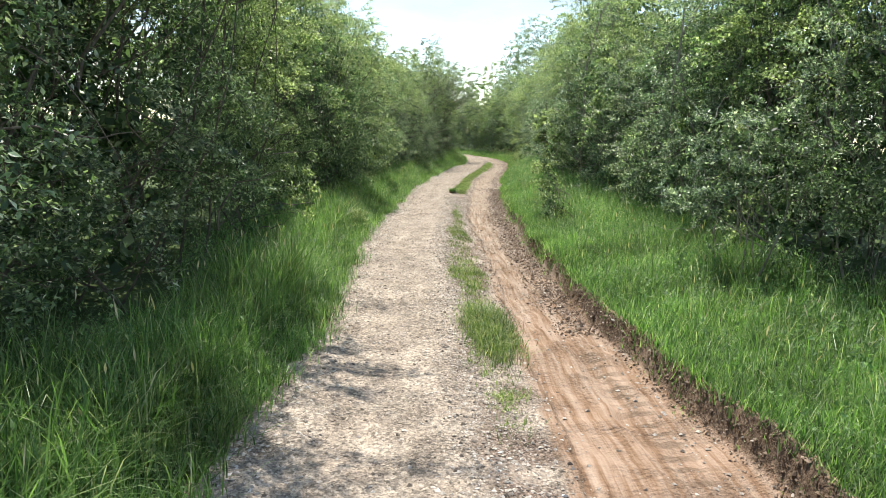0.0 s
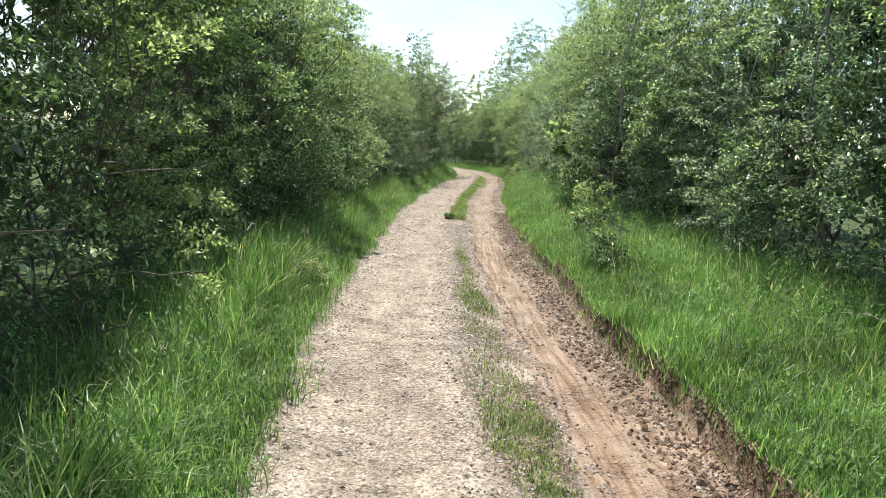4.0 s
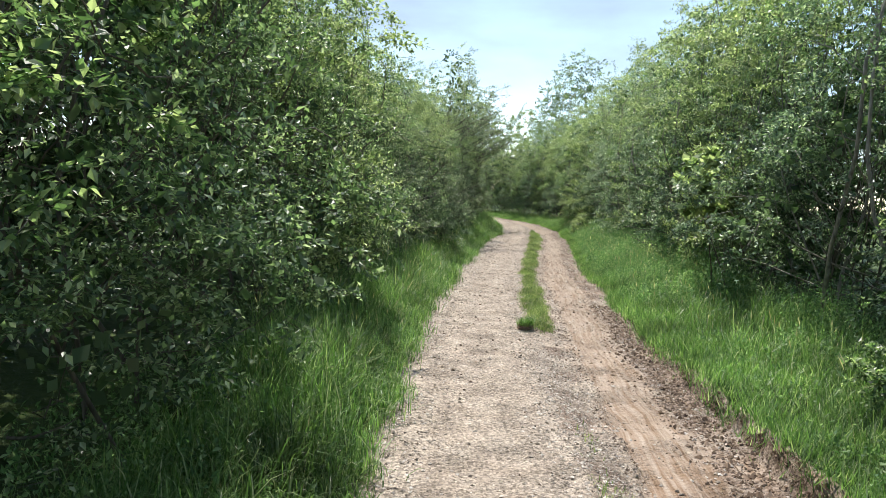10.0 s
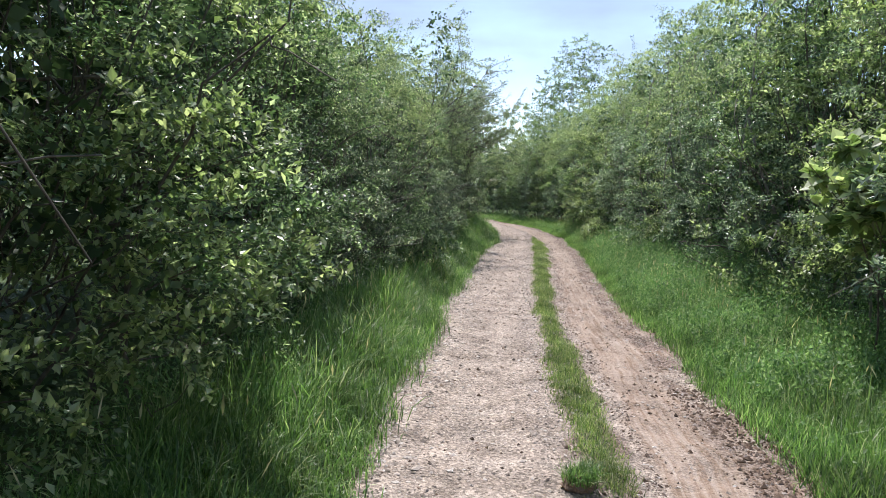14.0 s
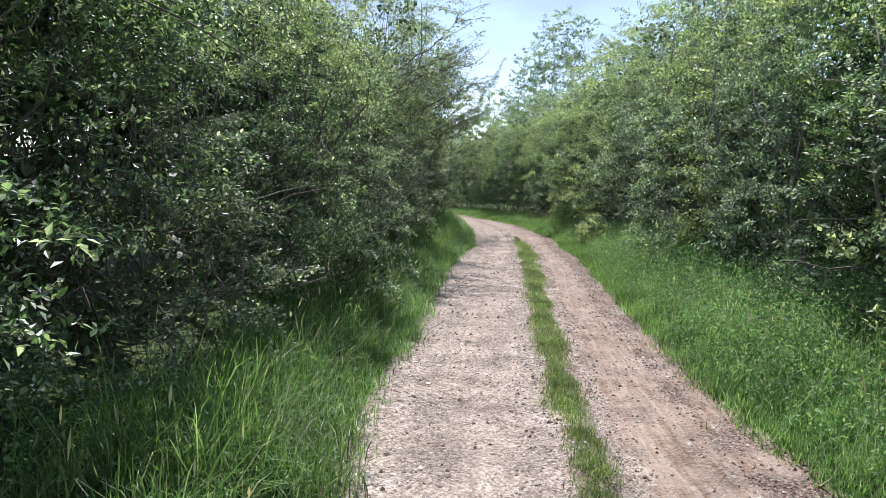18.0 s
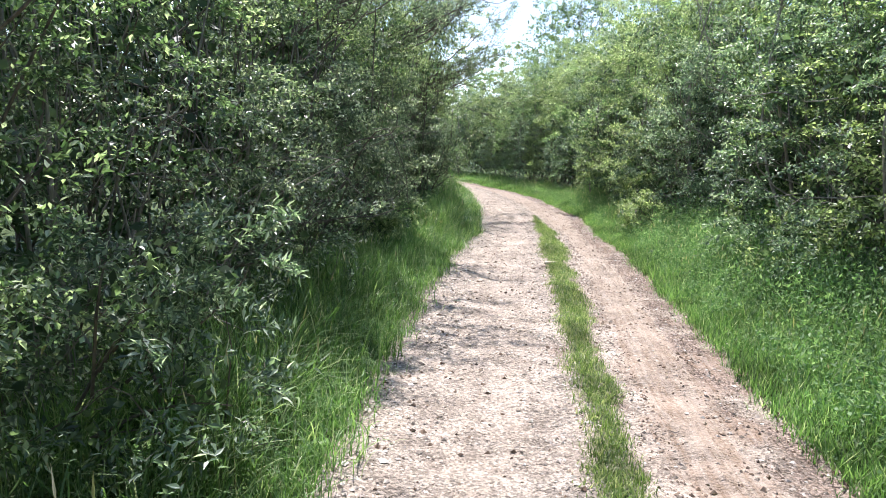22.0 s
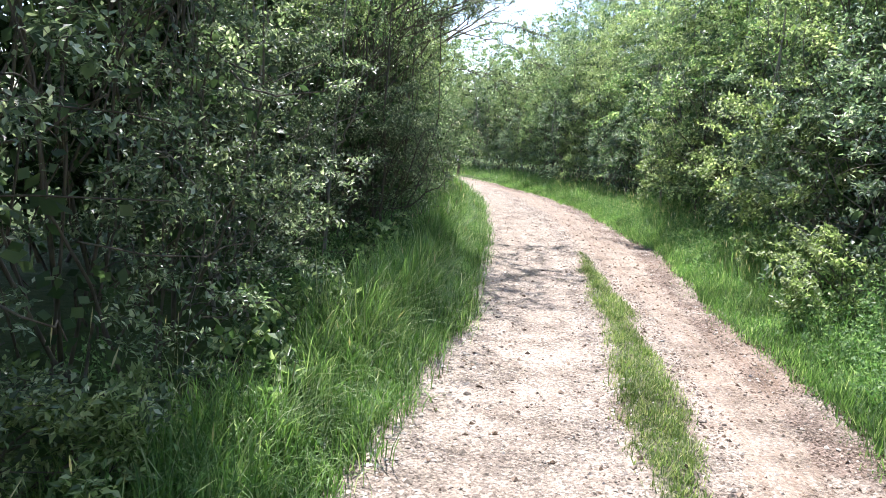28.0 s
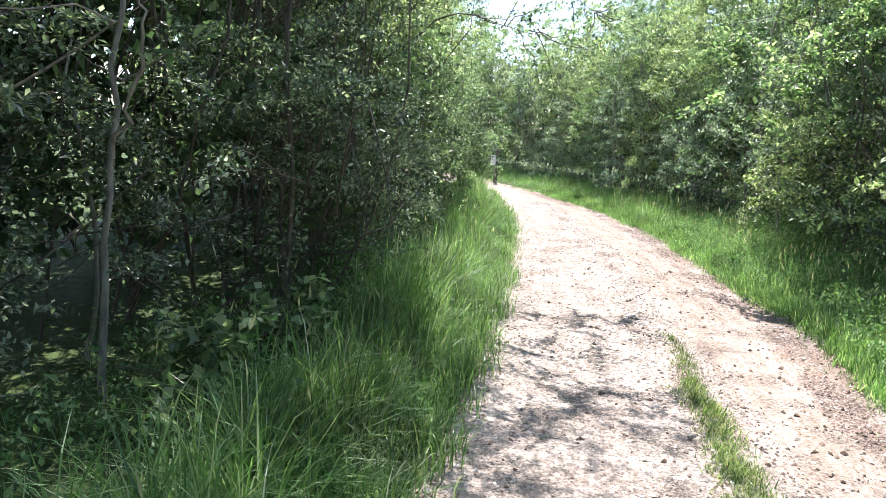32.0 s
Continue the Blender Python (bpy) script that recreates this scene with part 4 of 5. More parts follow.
SHRUBS = {
    "thorn": make_shrub(1, 5.0, 1.25, 0.5, 2700, 0.037, LEAF_DARK, BARK, "dense dark green hawthorn hedge shrub beside the track", sunny_tips=LEAF_YELLOW, bare=7),
    "thorn_b": make_shrub(2, 5.3, 1.25, 0.5, 2700, 0.038, LEAF_DARK, BARK, "tall dark green hawthorn shrub with many stems", sunny_tips=LEAF_FRESH, bare=7),
    "sallow": make_shrub(3, 5.2, 1.25, 0.5, 2500, 0.042, LEAF_GREY, BARK_PALE, "grey-green sallow shrub with glossy oval leaves", slim=0.5, sunny_tips=LEAF_FRESH, bare=9),
    "sallow_b": make_shrub(4, 5.6, 1.25, 0.5, 2500, 0.042, LEAF_GREY, BARK_PALE, "tall grey-green sallow with pale upright stems", slim=0.45, stems=7, stout=(0.008, 0.018), sunny_tips=LEAF_YELLOW, bare=9),
    "field_maple": make_shrub(5, 4.9, 1.25, 0.5, 2400, 0.043, LEAF_YELLOW, BARK, "yellow-green field maple shrub leaning towards the track", slim=0.6, sunny_tips=LEAF_YELLOW, bare=7),
    "hazel": make_shrub(6, 5.1, 1.25, 0.5, 2400, 0.045, LEAF_FRESH, BARK, "fresh green hazel shrub with soft rounded leaves", slim=0.6, sunny_tips=LEAF_YELLOW, bare=7),
    "overhang": make_shrub(9, 5.4, 1.2, 0.5, 2700, 0.037, LEAF_DARK, BARK, "tall hawthorn shrub whose top hangs out over the track", over=1.0, lobes=38, sunny_tips=LEAF_YELLOW, bare=7),
    "overhang_b": make_shrub(10, 5.6, 1.2, 0.5, 2600, 0.037, LEAF_BROWN, BARK, "tall dull olive thorn whose top hangs out over the track", over=1.0, lobes=38, sunny_tips=LEAF_YELLOW, bare=7),
    "overhang_c": make_shrub(11, 5.5, 1.2, 0.5, 2500, 0.037, LEAF_BROWN, BARK, "straggling dark thorn with many thin stems and a spreading top", over=0.8, lobes=40, stems=9, stout=(0.007, 0.02), sunny_tips=LEAF_YELLOW, bare=10, gaps=0.3),
    "scrub": make_shrub(7, 4.9, 1.25, 0.5, 2400, 0.036, LEAF_BROWN, BARK_PALE, "thin brownish blackthorn scrub with bare grey stems", stems=11, stout=(0.006, 0.017), sunny_tips=LEAF_YELLOW, bare=14, gaps=0.5),
    "scrub_b": make_shrub(8, 5.1, 1.25, 0.5, 2500, 0.038, LEAF_BROWN, BARK, "dull olive blackthorn scrub with tangled pale twigs", stems=10, stout=(0.006, 0.017), sunny_tips=LEAF_FRESH, bare=12, gaps=0.4),
}
BACK = {
    "tree": make_shrub(21, 6.6, 1.7, 1.2, 1100, 0.085, LEAF_DARK, BARK, "dark green hedgerow tree behind the shrubs", "hedgerow_tree", "tree", low=0.6, lobes=34, stems=3, per=9, slim=0.65, puff=1.5, stout=(0.02, 0.045), sunny_tips=LEAF_FRESH),
    "tree_b": make_shrub(22, 6.9, 1.6, 1.2, 1100, 0.085, LEAF_FRESH, BARK, "fresh green hedgerow tree behind the shrubs", "hedgerow_tree", "tree", low=0.6, lobes=34, stems=3, per=9, slim=0.65, puff=1.5, stout=(0.02, 0.045)),
    # filler added to block light; its dark leaves carry the hedge's inner shade
    "thicket": make_shrub(24, 4.3, 1.3, 1.0, 560, 0.095, LEAF_SHADED, BARK, "dense filler shrub added deep in the hedge, leaves darkened for shade", "thicket_shrub", "shrub", low=0.1, lobes=26, stems=3, per=8, slim=0.7, lean=0.3, puff=1.2, core=44),
    "willow": make_shrub(23, 9.0, 1.7, 1.7, 4300, 0.065, LEAF_GREY, BARK_PALE, "tall grey-green willow tree with an airy crown", "willow_tree", "tree", low=0.8, lobes=60, stems=4, per=9, slim=0.45, lean=0.0, puff=1.5, stout=(0.03, 0.06), round_top=0.4, sunny_tips=LEAF_FRESH),
    "far_tree": make_shrub(25, 7.4, 1.9, 1.7, 3200, 0.075, LEAF_YELLOW, BARK, "light green young tree beyond the bend", "roadside_tree", "tree", low=0.3, lobes=46, stems=3, per=9, slim=0.6, lean=0.0, puff=1.5, stout=(0.03, 0.06), round_top=0.6),
}
RNG = random.Random(4)


def plant(kind, table, x, y, turn, size=1.0, group=""):
    z = float(height(x, y)) - 0.03
    m = pose(x, y, z, 0, 0, turn) @ Matrix.Diagonal((size * RNG.uniform(0.92, 1.08), size * RNG.choice((-1, 1)) * RNG.uniform(0.9, 1.12), size * RNG.uniform(0.93, 1.07), 1))
    ob = copy_thing(table[kind], m)
    return tagged(ob, group=group)


def along(table, gap, y0, y1, offset, side):
    """Places set off sideways from a line by offset(y), a gap apart, with the way they face."""
    y = y0
    while y < y1:
        slope = float(edge(table, y + 0.5) - edge(table, y - 0.5))
        x = float(edge(table, y))
        nx, ny = side / math.hypot(1, slope), -side * slope / math.hypot(1, slope)
        d = float(offset(y))
        yield x + nx * d, y + ny * d, math.degrees(math.atan2(-ny, -nx))
        y += gap / math.hypot(1, slope)


# The left order partly puts sunlit and shaded stretches into leaf colour
LEFT_KINDS = ["thorn", "thorn_b", "overhang_b", "overhang", "overhang", "field_maple", "field_maple", "hazel", "thorn_b", "thorn", "thorn_b", "field_maple", "thorn", "thorn", "thorn_b", "scrub_b", "scrub", "thorn", "scrub", "scrub_b", "scrub", "overhang_c", "scrub_b", "overhang_c", "scrub", "scrub_b", "overhang_c", "overhang_c", "scrub_b", "hazel", "thorn", "thorn_b", "thorn", "hazel", "thorn_b", "thorn", "sallow", "thorn", "thorn_b", "hazel"]
RIGHT_KINDS = ["sallow", "thorn", "sallow_b", "field_maple", "hazel", "sallow", "thorn_b", "scrub", "sallow_b", "hazel"]
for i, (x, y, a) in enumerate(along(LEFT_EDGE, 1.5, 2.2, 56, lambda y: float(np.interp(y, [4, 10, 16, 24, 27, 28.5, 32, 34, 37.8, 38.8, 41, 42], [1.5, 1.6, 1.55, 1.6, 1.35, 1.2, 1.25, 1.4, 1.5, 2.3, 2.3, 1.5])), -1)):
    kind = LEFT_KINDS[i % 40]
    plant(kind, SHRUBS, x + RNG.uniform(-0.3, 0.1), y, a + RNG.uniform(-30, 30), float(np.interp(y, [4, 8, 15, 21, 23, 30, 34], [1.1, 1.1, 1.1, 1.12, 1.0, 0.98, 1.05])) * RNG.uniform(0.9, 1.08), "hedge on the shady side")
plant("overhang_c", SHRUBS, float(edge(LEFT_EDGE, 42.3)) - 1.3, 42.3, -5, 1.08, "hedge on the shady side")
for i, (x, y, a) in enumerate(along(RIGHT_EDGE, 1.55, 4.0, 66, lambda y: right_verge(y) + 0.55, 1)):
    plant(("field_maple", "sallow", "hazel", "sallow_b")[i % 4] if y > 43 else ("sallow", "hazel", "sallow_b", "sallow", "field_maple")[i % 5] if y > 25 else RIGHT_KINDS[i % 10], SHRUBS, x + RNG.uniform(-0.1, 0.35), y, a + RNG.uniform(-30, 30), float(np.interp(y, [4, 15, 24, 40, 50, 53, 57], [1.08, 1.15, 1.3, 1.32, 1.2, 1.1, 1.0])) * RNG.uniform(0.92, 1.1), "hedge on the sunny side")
# Rows of added filler shrubs close the hedge against light from behind
for i, (x, y, a) in enumerate(along(LEFT_EDGE, 1.9, 1, 60, lambda y: 2.8, -1)):
    plant("thicket", BACK, x + RNG.uniform(-0.3, 0.3), y, a + RNG.uniform(-40, 40), (0.5 if 7 < y < 15 else 1.0) * RNG.uniform(0.9, 1.05), "thicket in the hedge")
for i, (x, y, a) in enumerate(along(RIGHT_EDGE, 1.9, 3, 66, lambda y: right_verge(y) + 1.9, 1)):
    if y > 44:
        plant(("field_maple", "hazel")[i % 2], SHRUBS, x, y, a + RNG.uniform(-40, 40), float(np.interp(y, [51, 57], [1.0, 0.78])) * RNG.uniform(1.2, 1.4), "hedge on the sunny side")
    else:
        plant("thicket", BACK, x + RNG.uniform(-0.3, 0.3), y, a + RNG.uniform(-40, 40), RNG.uniform(0.9, 1.1), "thicket in the hedge")
for i, (x, y, a) in enumerate(along(LEFT_EDGE, 1.5, 1.8, 56, lambda y: 3.8, -1)):
    if 9.5 < y < 14.5:
        continue
    plant("thicket", BACK, x + RNG.uniform(-0.3, 0.3), y, a + RNG.uniform(-40, 40), RNG.uniform(1.15, 1.3), "thicket in the hedge")
for i, (x, y, a) in enumerate(along(RIGHT_EDGE, 2.0, 40, 66, lambda y: right_verge(y) + 3.0, 1)):
    plant("thicket", BACK, x + RNG.uniform(-0.3, 0.3), y, a + RNG.uniform(-40, 40), RNG.uniform(0.95, 1.2), "thicket in the hedge")
for i, (x, y, a) in enumerate(along(LEFT_EDGE, 2.7, 0, 56, lambda y: 4.4, -1)):
    if 11 < y < 15:
        continue
    plant(("tree", "tree_b")[i % 2], BACK, x + RNG.uniform(-0.6, 0.4), y, a + RNG.uniform(-30, 30), (0.88 if y < 9 else 0.69) * RNG.uniform(0.92, 1.08), "trees behind the hedge")
for i, (x, y, a) in enumerate(along(RIGHT_EDGE, 2.3, 2, 66, lambda y: right_verge(y) + 3.4, 1)):
    plant(("tree", "tree_b")[i % 2], BACK, x + RNG.uniform(-0.4, 0.6), y, a + RNG.uniform(-30, 30), float(np.interp(y, [4, 15, 26, 40, 50, 57], [0.75, 0.8, 0.95, 1.25, 1.05, 0.72])) * RNG.uniform(0.92, 1.1), "trees behind the hedge")
for x, y, s, k in ((10.8, 58.3, 1.28, "willow"), (10.2, 62.5, 1.05, "willow"), (9.0, 60.0, 0.75, "willow"), (12.8, 54.0, 1.0, "willow"), (3.2, 67.5, 1.0, "far_tree"), (-0.5, 70.0, 1.0, "far_tree"), (13.5, 61.0, 1.0, "far_tree")):
    plant(k, BACK, x, y, -90 + RNG.uniform(-90, 90), s, "trees beyond the bend")
for i, (x, y, a) in enumerate(along(RIGHT_EDGE, 2.2, 40, 70, lambda y: right_verge(y) + 4.6, 1)):
    plant("thicket", BACK, x + RNG.uniform(-0.3, 0.3), y, a + RNG.uniform(-40, 40), RNG.uniform(1.1, 1.3), "thicket in the hedge")
for i in range(14):
    plant(("tree", "tree_b", "far_tree")[i % 3], BACK, -14 + 3.1 * i + RNG.uniform(-1, 1), 82 + RNG.uniform(-3, 4), -90 + RNG.uniform(-60, 60), RNG.uniform(1.1, 1.45), "trees beyond the bend")
for table in (SHRUBS, BACK):
    for ob in table.values():
        for o in (*ob.children_recursive, ob):
            bpy.data.objects.remove(o)
grow_grass()
grow_weeds()


# ---- single plants and small things ----
def stand(ob, x, y, turn=0.0, lift=-0.02):
    ob.matrix_basis = pose(x, y, float(height(x, y)) + lift, 0, 0, turn)
    return ob


def limb_mesh(points, thick, mat, seed=0, sides=7, n=18, rough=0.012):
    """A crooked limb through a few points, smoothly rounded and tapered."""
    rng = np.random.default_rng(seed)
    p = np.asarray(points, float)
    t = np.linspace(0, len(p) - 1, n)
    q = np.stack([np.interp(t, np.arange(len(p)), p[:, k]) for k in range(3)], 1)
    for _ in range(2):
        q[1:-1] = (q[:-2] + 2 * q[1:-1] + q[2:]) / 4
    q += rng.normal(0, rough, q.shape)
    return mesh_of("limb", *tube(q, np.linspace(thick, thick * 0.25, n) * rng.uniform(0.9, 1.1, n), sides), [mat], True)


stand(make_shrub(31, 2.1, 0.75, 0.3, 620, 0.046, LEAF_GREY, BARK_PALE, "pale grey-leaved sallow bush with bare stems before the hedge", "sallow_bush", "bush", low=0.5, lobes=16, stems=5, stout=(0.006, 0.014), lean=0.2, puff=0.6, sunny_tips=LEAF_YELLOW, bare=6), 3.75, 7.6, 185)
stand(make_shrub(36, 1.25, 0.3, 0.2, 130, 0.05, LEAF_YELLOW, BARK_PALE, "slim pale-leaved sapling standing in the verge grass", "sapling", "sapling", low=0.45, lobes=7, stems=2, stout=(0.005, 0.009), lean=-0.1, puff=0.4), 2.95, 13.5, 175)
stand(make_shrub(32, 2.35, 0.45, 0.3, 190, 0.12, LEAF_YELLOW, BARK, "sycamore sapling with large pale hanging leaves", "sycamore_sapling", "sapling", low=1.25, lobes=9, stems=2, per=6, slim=0.95, lean=-0.8, puff=0.55), 4.85, 21.75, 180)
stand(make_shrub(33, 1.25, 0.6, 0.4, 480, 0.05, LEAF_GREY, BARK, "low privet bush with narrow grey-green leaves", "privet_bush", "bush", low=0.1, lobes=12, stems=3, slim=0.32, lean=0.1, puff=0.5), 1.15, 28.4, 10)
stand(make_shrub(34, 0.6, 0.45, 0.3, 360, 0.04, LEAF_YELLOW, BARK, "low yellow-green bush in the verge grass", "low_bush", "bush", low=0.1, lobes=9, stems=2, slim=0.5, lean=0.1, puff=0.4), 1.8, 34.9, 10)
stand(make_shrub(35, 1.0, 0.55, 0.4, 420, 0.045, LEAF_YELLOW, BARK, "pale flowering bush at the hedge foot", "low_bush", "bush", low=0.15, lobes=12, stems=3, slim=0.6, lean=0.1, puff=0.5), 6.9, 38.7, 180)
stand(make_shrub(37, 0.55, 0.3, 0.2, 170, 0.06, LEAF_DARK, BARK, "dark green dock clump in the verge grass", "dock_plant", "plant", low=0.05, lobes=8, stems=2, per=4, slim=0.35, lean=0.0, puff=0.35), 2.9, 12.85, 180)
stand(make_shrub(38, 0.55, 0.35, 0.2, 200, 0.04, LEAF_FRESH, BARK, "leafy bramble sprig at the edge of the verge", "bramble", "plant", low=0.05, lobes=8, stems=3, slim=0.6, lean=0.0, puff=0.35), 3.65, 16.05, 180)
stand(make_shrub(39, 0.36, 0.3, 0.2, 200, 0.03, LEAF_YELLOW, BARK, "pale weed clump on the shady verge", "weed_clump", "plant", low=0.03, lobes=8, stems=2, slim=0.5, lean=0.0, puff=0.32), -0.72, 11.7, 0)
for k, (x, y) in enumerate(((2.25, 36.1), (2.05, 36.7), (2.45, 37.4), (2.6, 40.2), (2.75, 41.0))):
    stand(make_shrub(40 + k, 0.45, 0.2, 0.15, 150, 0.068, LEAF_FRESH, BARK, "broad-leaved burdock plant at the hedge foot", "burdock", "plant", low=0.05, lobes=6, stems=2, per=3, slim=0.8, lean=0.0, puff=0.32), x, y, 5)


def young_tree():
    """Two thin bare stems that rise out of the hedge foot."""
    tree = tagged(new("young_tree"), "young tree with two thin bare grey-brown stems", "tree")
    part("trunk", limb_mesh([(0, 0, -0.1), (0.02, 0.0, 0.9), (0.1, 0.03, 1.7), (0.1, 0.0, 2.6), (0.25, 0.1, 3.9)], 0.02, BARK_PALE, 1), tree)
    part("trunk", limb_mesh([(-0.35, 0.5, -0.1), (-0.2, 0.4, 0.7), (-0.42, 0.5, 1.5), (-0.4, 0.5, 2.2), (-0.2, 0.6, 3.4)], 0.015, BARK_PALE, 2), tree)
    part("branch", limb_mesh([(0.05, 0.0, 1.2), (0.3, -0.2, 1.7), (0.35, -0.3, 2.1)], 0.012, BARK_PALE, 3), tree)
    rng = np.random.default_rng(44)
    b = np.array([0.15, 0.05, 3.2]) + rng.normal(0, 1, (260, 3)) * np.array([0.5, 0.5, 0.6])
    v, f, s = foliage(rng, b, unit(rng.normal(0, 1, (260, 3)) + np.array([0.3, 0, 0.3])), rng.uniform(0.1, 0.25, 260), 0.05, 7)
    b = np.array([(0.05, -0.05, 1.98), (-0.1, -0.05, 1.68), (0.18, -0.05, 1.68), (0.4, -0.1, 1.7), (0.3, -0.15, 1.69)])
    v2, f2, s2 = foliage(rng, b, unit(rng.normal(0, 0.4, b.shape) + np.array([0.3, -0.2, 0.2])), rng.uniform(0.08, 0.14, len(b)), 0.085, 4, 0.5)
    v, f, s = np.vstack([v, v2]), np.vstack([f, f2 + len(v)]), np.concatenate([s, s2])
    for k, e in enumerate(b[1:4]):
        part("branch", limb_mesh([(0.1, 0.02, 1.55), (e + np.array([0.1, 0.02, 1.55])) / 2, e], 0.006, BARK_PALE, 50 + k, 5, 8, 0.004), tree)
    part("crown", mesh_of("crown", v, f, [LEAF_FRESH, BARK], False, s), tree)
    stand(tree, 2.2, 40.0)


def leaning_tree():
    """An old thorn that arches over the track with half-bare limbs."""
    tree = tagged(new("leaning_tree"), "leaning hawthorn tree with half-bare limbs arching over the track", "tree")
    part("trunk", limb_mesh([(0, 0, 0.2), (0.15, -0.1, 1.2), (0.5, -0.3, 2.4), (1.1, -0.5, 3.3), (2.0, -0.7, 3.9)], 0.036, BARK, 5), tree)
    ends = [((0.5, -0.3, 2.4), (1.3, -1.0, 2.9), (2.1, -1.3, 2.7)), ((0.7, -0.4, 2.8), (1.5, 0.3, 3.7), (2.4, 0.6, 4.2)),
            ((1.1, -0.5, 3.3), (1.9, -1.3, 3.6), (2.7, -1.8, 3.3)), ((1.3, -0.5, 3.5), (2.2, -0.2, 3.4), (2.9, -0.2, 3.0)),
            ((1.5, -0.6, 3.6), (2.0, -1.0, 4.4), (2.4, -1.2, 5.2)), ((0.3, -0.2, 1.9), (0.9, 0.4, 2.8), (1.2, 0.8, 3.8))]
    rng = np.random.default_rng(45)
    bases, ways = [], []
    for k, e in enumerate(ends):
        part("branch", limb_mesh(e, 0.011, BARK, 10 + k, 6), tree)
        a, b, c = (np.array(q) for q in e)
        for m in range(8):
            f = rng.uniform(0.1, 1)
            at = b * (1 - f) + c * f
            tip = at + unit(c - b + rng.normal(0, 0.5, 3)) * rng.uniform(0.4, 0.9)
            part("branchlet", limb_mesh((at, (at + tip) / 2 + rng.normal(0, 0.04, 3), tip), 0.006, BARK, 30 + 5 * k + m, 4, 8), tree)
            for g in range(16):
                h = rng.uniform(0.1, 1)
                bases.append(at * (1 - h) + tip * h)
                ways.append(unit(tip - at + rng.normal(0, 0.5, 3)))
    v, f, s = foliage(rng, np.array(bases), np.array(ways), rng.uniform(0.08, 0.2, len(bases)), 0.04, 6)
    part("crown", mesh_of("crown", v, f, [LEAF_DARK, BARK], False, s), tree)
    stand(tree, 2.3, 44.6, 0, -0.45)


def dead_branch():
    thing = tagged(new("dead_branch"), "pale crooked dead branch hanging in the hedge", "branch")
    part("limb", limb_mesh([(-0.5, 0.3, 1.5), (-0.28, 0.05, 1.42), (0.0, 0.0, 1.37), (0.07, -0.03, 1.26), (0.2, -0.05, 1.14), (0.22, -0.03, 1.05), (0.12, 0.05, 0.85), (0.0, 0.15, 0.4), (-0.05, 0.2, -0.12)], 0.006, BARK_PALE, 7, 6, 30, 0.008), thing)
    part("side_limb", limb_mesh([(0.0, 0.0, 1.37), (-0.2, -0.1, 1.28), (-0.42, -0.12, 1.24)], 0.004, BARK_PALE, 8, 5, 12, 0.008), thing)
    part("side_limb", limb_mesh([(0.22, -0.03, 1.05), (0.3, -0.1, 1.16), (0.36, -0.16, 1.2)], 0.003, BARK_PALE, 9, 5, 12, 0.006), thing)
    return thing


young_tree()
leaning_tree()
snag = stand(dead_branch(), 1.95, 35.95)
copy_thing(snag, pose(1.6, 31.4, float(height(1.6, 31.4)), 0, 0, 40) @ Matrix.Diagonal((0.9, 0.9, 0.9, 1)))

stick = tagged(new("fallen_stick", limb_mesh([(4.8, 27.55, 0.12), (5.1, 27.42, 0.36), (5.45, 27.3, 0.38), (5.9, 27.1, 0.36)], 0.017, BARK_PALE, 12)), "long grey fallen stick lying across the verge grass", "stick")


def slab():
    """A pale split piece of wood beside the grassy strip."""
    bm = bmesh.new()
    rng = random.Random(3)
    outline = [(-0.115, -0.02), (-0.06, -0.045), (0.02, -0.04), (0.09, -0.05), (0.125, -0.01), (0.1, 0.035), (0.03, 0.03), (-0.05, 0.045), (-0.1, 0.02)]
    low = [bm.verts.new((x, y, 0)) for x, y in outline]
    high = [bm.verts.new((x * 0.92, y * 0.85, 0.028 + rng.uniform(-0.006, 0.006))) for x, y in outline]
    bm.faces.new(low[::-1])
    bm.faces.new(high)
    for k in range(len(outline)):
        j = (k + 1) % len(outline)
        bm.faces.new((low[k], low[j], high[j], high[k]))
    bmesh.ops.bevel(bm, geom=bm.edges[:], offset=0.004, segments=1, affect='EDGES')
    me = bpy.data.meshes.new("split_wood")
    bm.to_mesh(me)
    bm.free()
    me.materials.append(WOOD)
    ob = tagged(new("split_wood", me), "pale split piece of wood beside the grass strip", "wood")
    stand(ob, 4.34, 35.28, 25, 0.008)


PLATE = bark_material("plate", (0.68, 0.69, 0.68), (0.8, 0.8, 0.79))
WOOD = bark_material("split_wood", (0.3, 0.25, 0.18), (0.55, 0.48, 0.37))
slab()


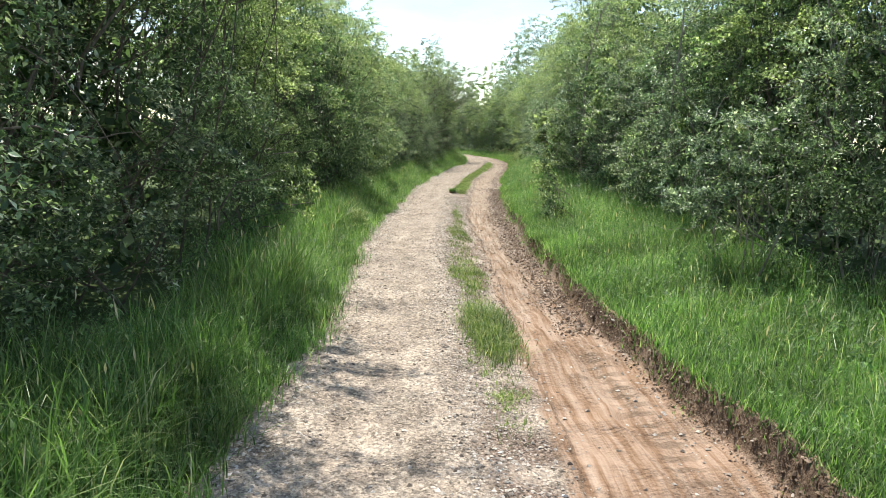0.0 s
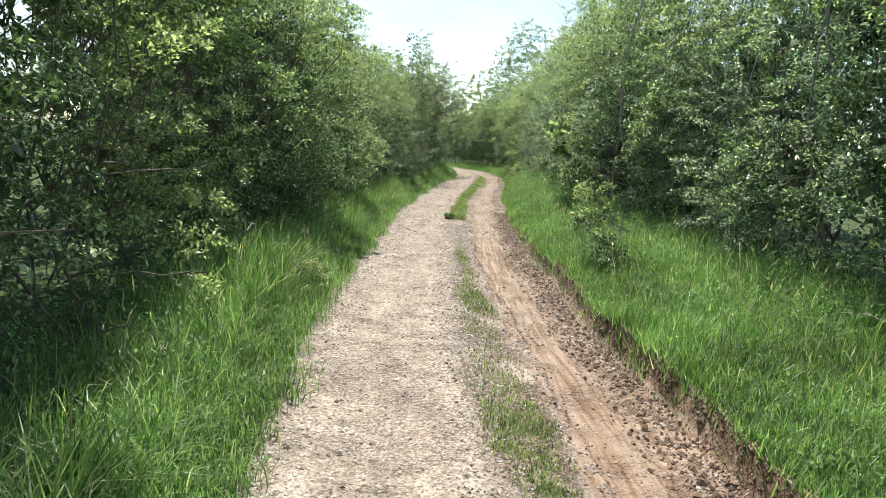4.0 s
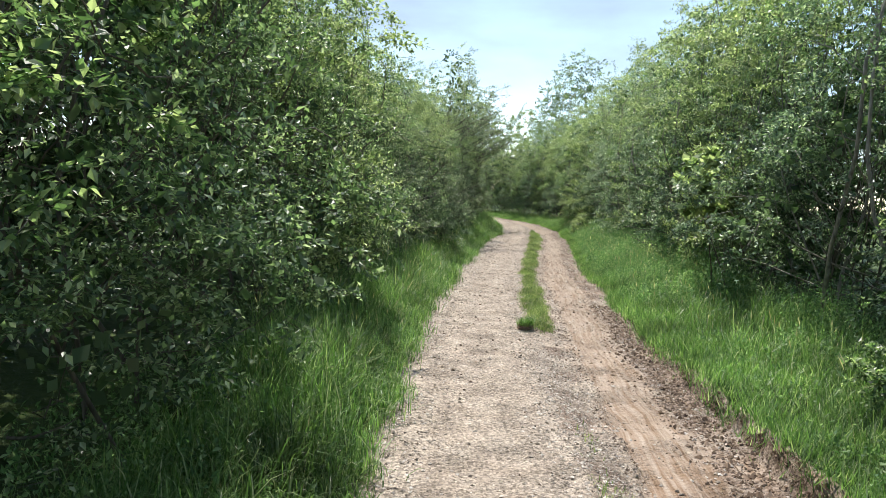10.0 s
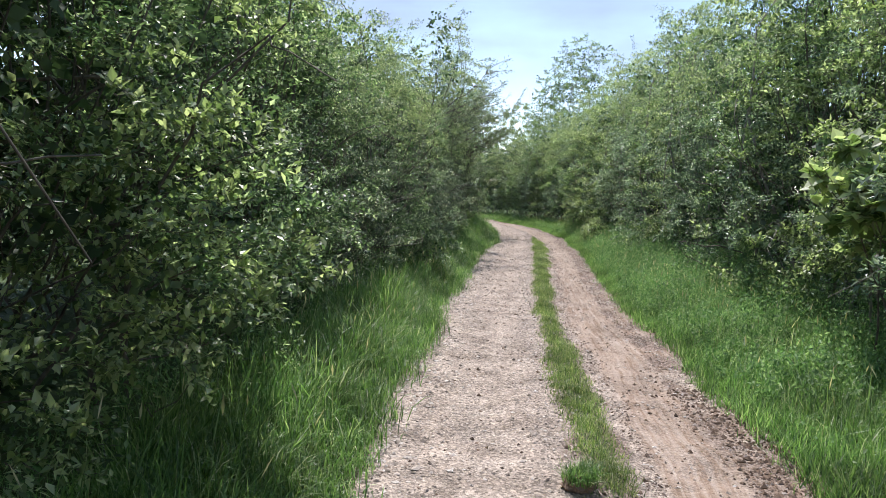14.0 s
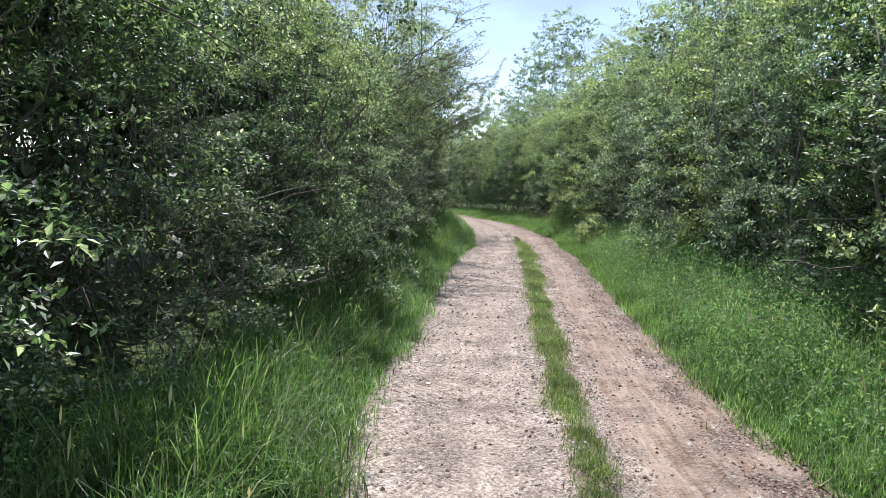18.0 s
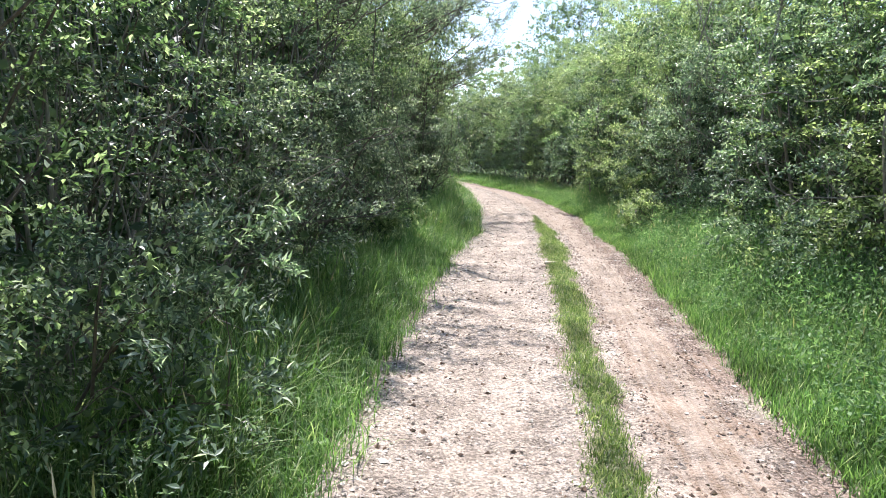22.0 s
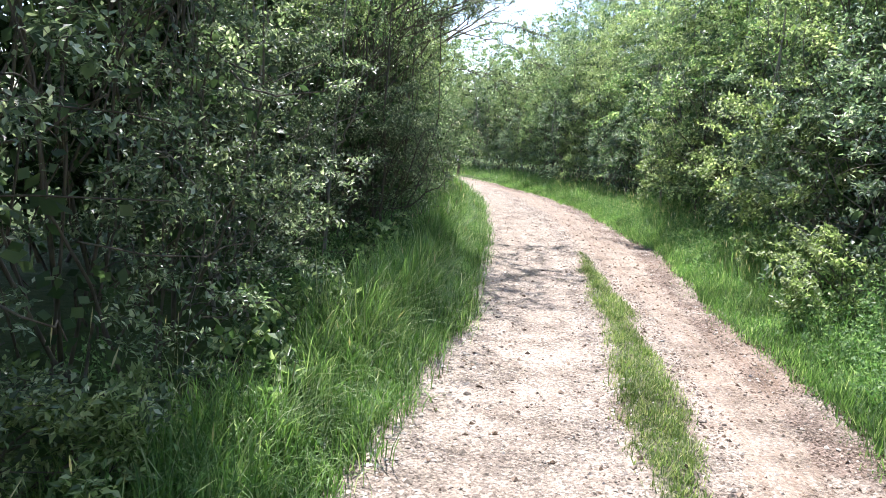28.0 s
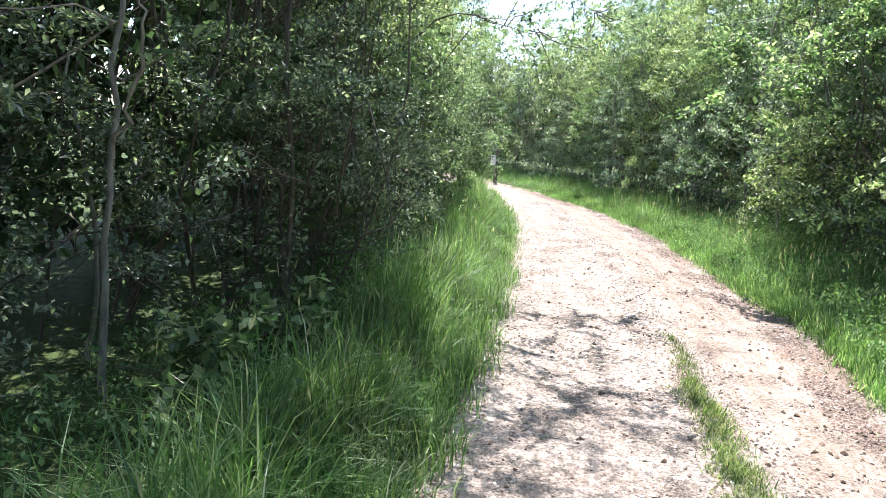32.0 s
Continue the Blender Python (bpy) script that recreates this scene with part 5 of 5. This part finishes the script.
def turf_clod():
    """A torn-up lump of turf at the start of the grassy strip."""
    rng = np.random.default_rng(6)
    bm = bmesh.new()
    bmesh.ops.create_icosphere(bm, subdivisions=3, radius=1.0)
    for v in bm.verts:
        n = noise.noise(v.co * 2.2) * 0.35 + noise.noise(v.co * 6) * 0.15
        v.co = Vector((v.co.x * 0.09, v.co.y * 0.08, v.co.z * 0.05)) * (1 + n)
    me = bpy.data.meshes.new("clod")
    bm.to_mesh(me)
    bm.free()
    me.materials.append(CLODS)
    thing = tagged(new("turf_clod"), "dark torn-up clod of turf on the track", "turf clod")
    part("soil", me, thing)
    k = 420
    a, d = rng.uniform(0, 6.28, k), rng.random(k) ** 0.5
    x, y = 1.62 + 0.1 * d * np.cos(a), 19.72 + 0.1 * d * np.sin(a)
    v, f = blades(rng, x, y, rng.uniform(0.05, 0.15, k), rng.uniform(0.003, 0.006, k), rng.uniform(0.3, 0.95, k))
    v = v - np.array([1.62, 19.72, float(height(1.62, 19.72))]) + np.array([0, 0, 0.035])
    part("grass_tuft", mesh_of("grass_tuft", v, f, [GRASS]), thing)
    stand(thing, 1.62, 19.72, 0, 0.02)


turf_clod()


def wooden_post():
    bm = bmesh.new()
    bmesh.ops.create_cone(bm, cap_ends=True, segments=12, radius1=0.06, radius2=0.052, depth=1.15)
    bmesh.ops.translate(bm, verts=bm.verts, vec=(0, 0, 0.45))
    top = [e for e in bm.edges if all(v.co.z > 1.0 for v in e.verts)]
    bmesh.ops.bevel(bm, geom=top, offset=0.012, segments=2, affect='EDGES')
    me = bpy.data.meshes.new("post")
    bm.to_mesh(me)
    bm.free()
    me.materials.append(BARK)
    post = tagged(new("wooden_post"), "short dark wooden post with a small white notice plate", "post")
    part("shaft", me, post)
    bm = bmesh.new()
    bmesh.ops.create_cube(bm, size=1.0)
    bmesh.ops.scale(bm, verts=bm.verts, vec=(0.15, 0.012, 0.3))
    bmesh.ops.bevel(bm, geom=bm.edges[:], offset=0.004, segments=1, affect='EDGES')
    bmesh.ops.translate(bm, verts=bm.verts, vec=(-0.1, -0.062, 0.72))
    plate = bpy.data.meshes.new("plate")
    bm.to_mesh(plate)
    bm.free()
    plate.materials.append(PLATE)
    part("plate", plate, post, "small white notice plate")
    stand(post, 4.7, 59.0)


wooden_post()
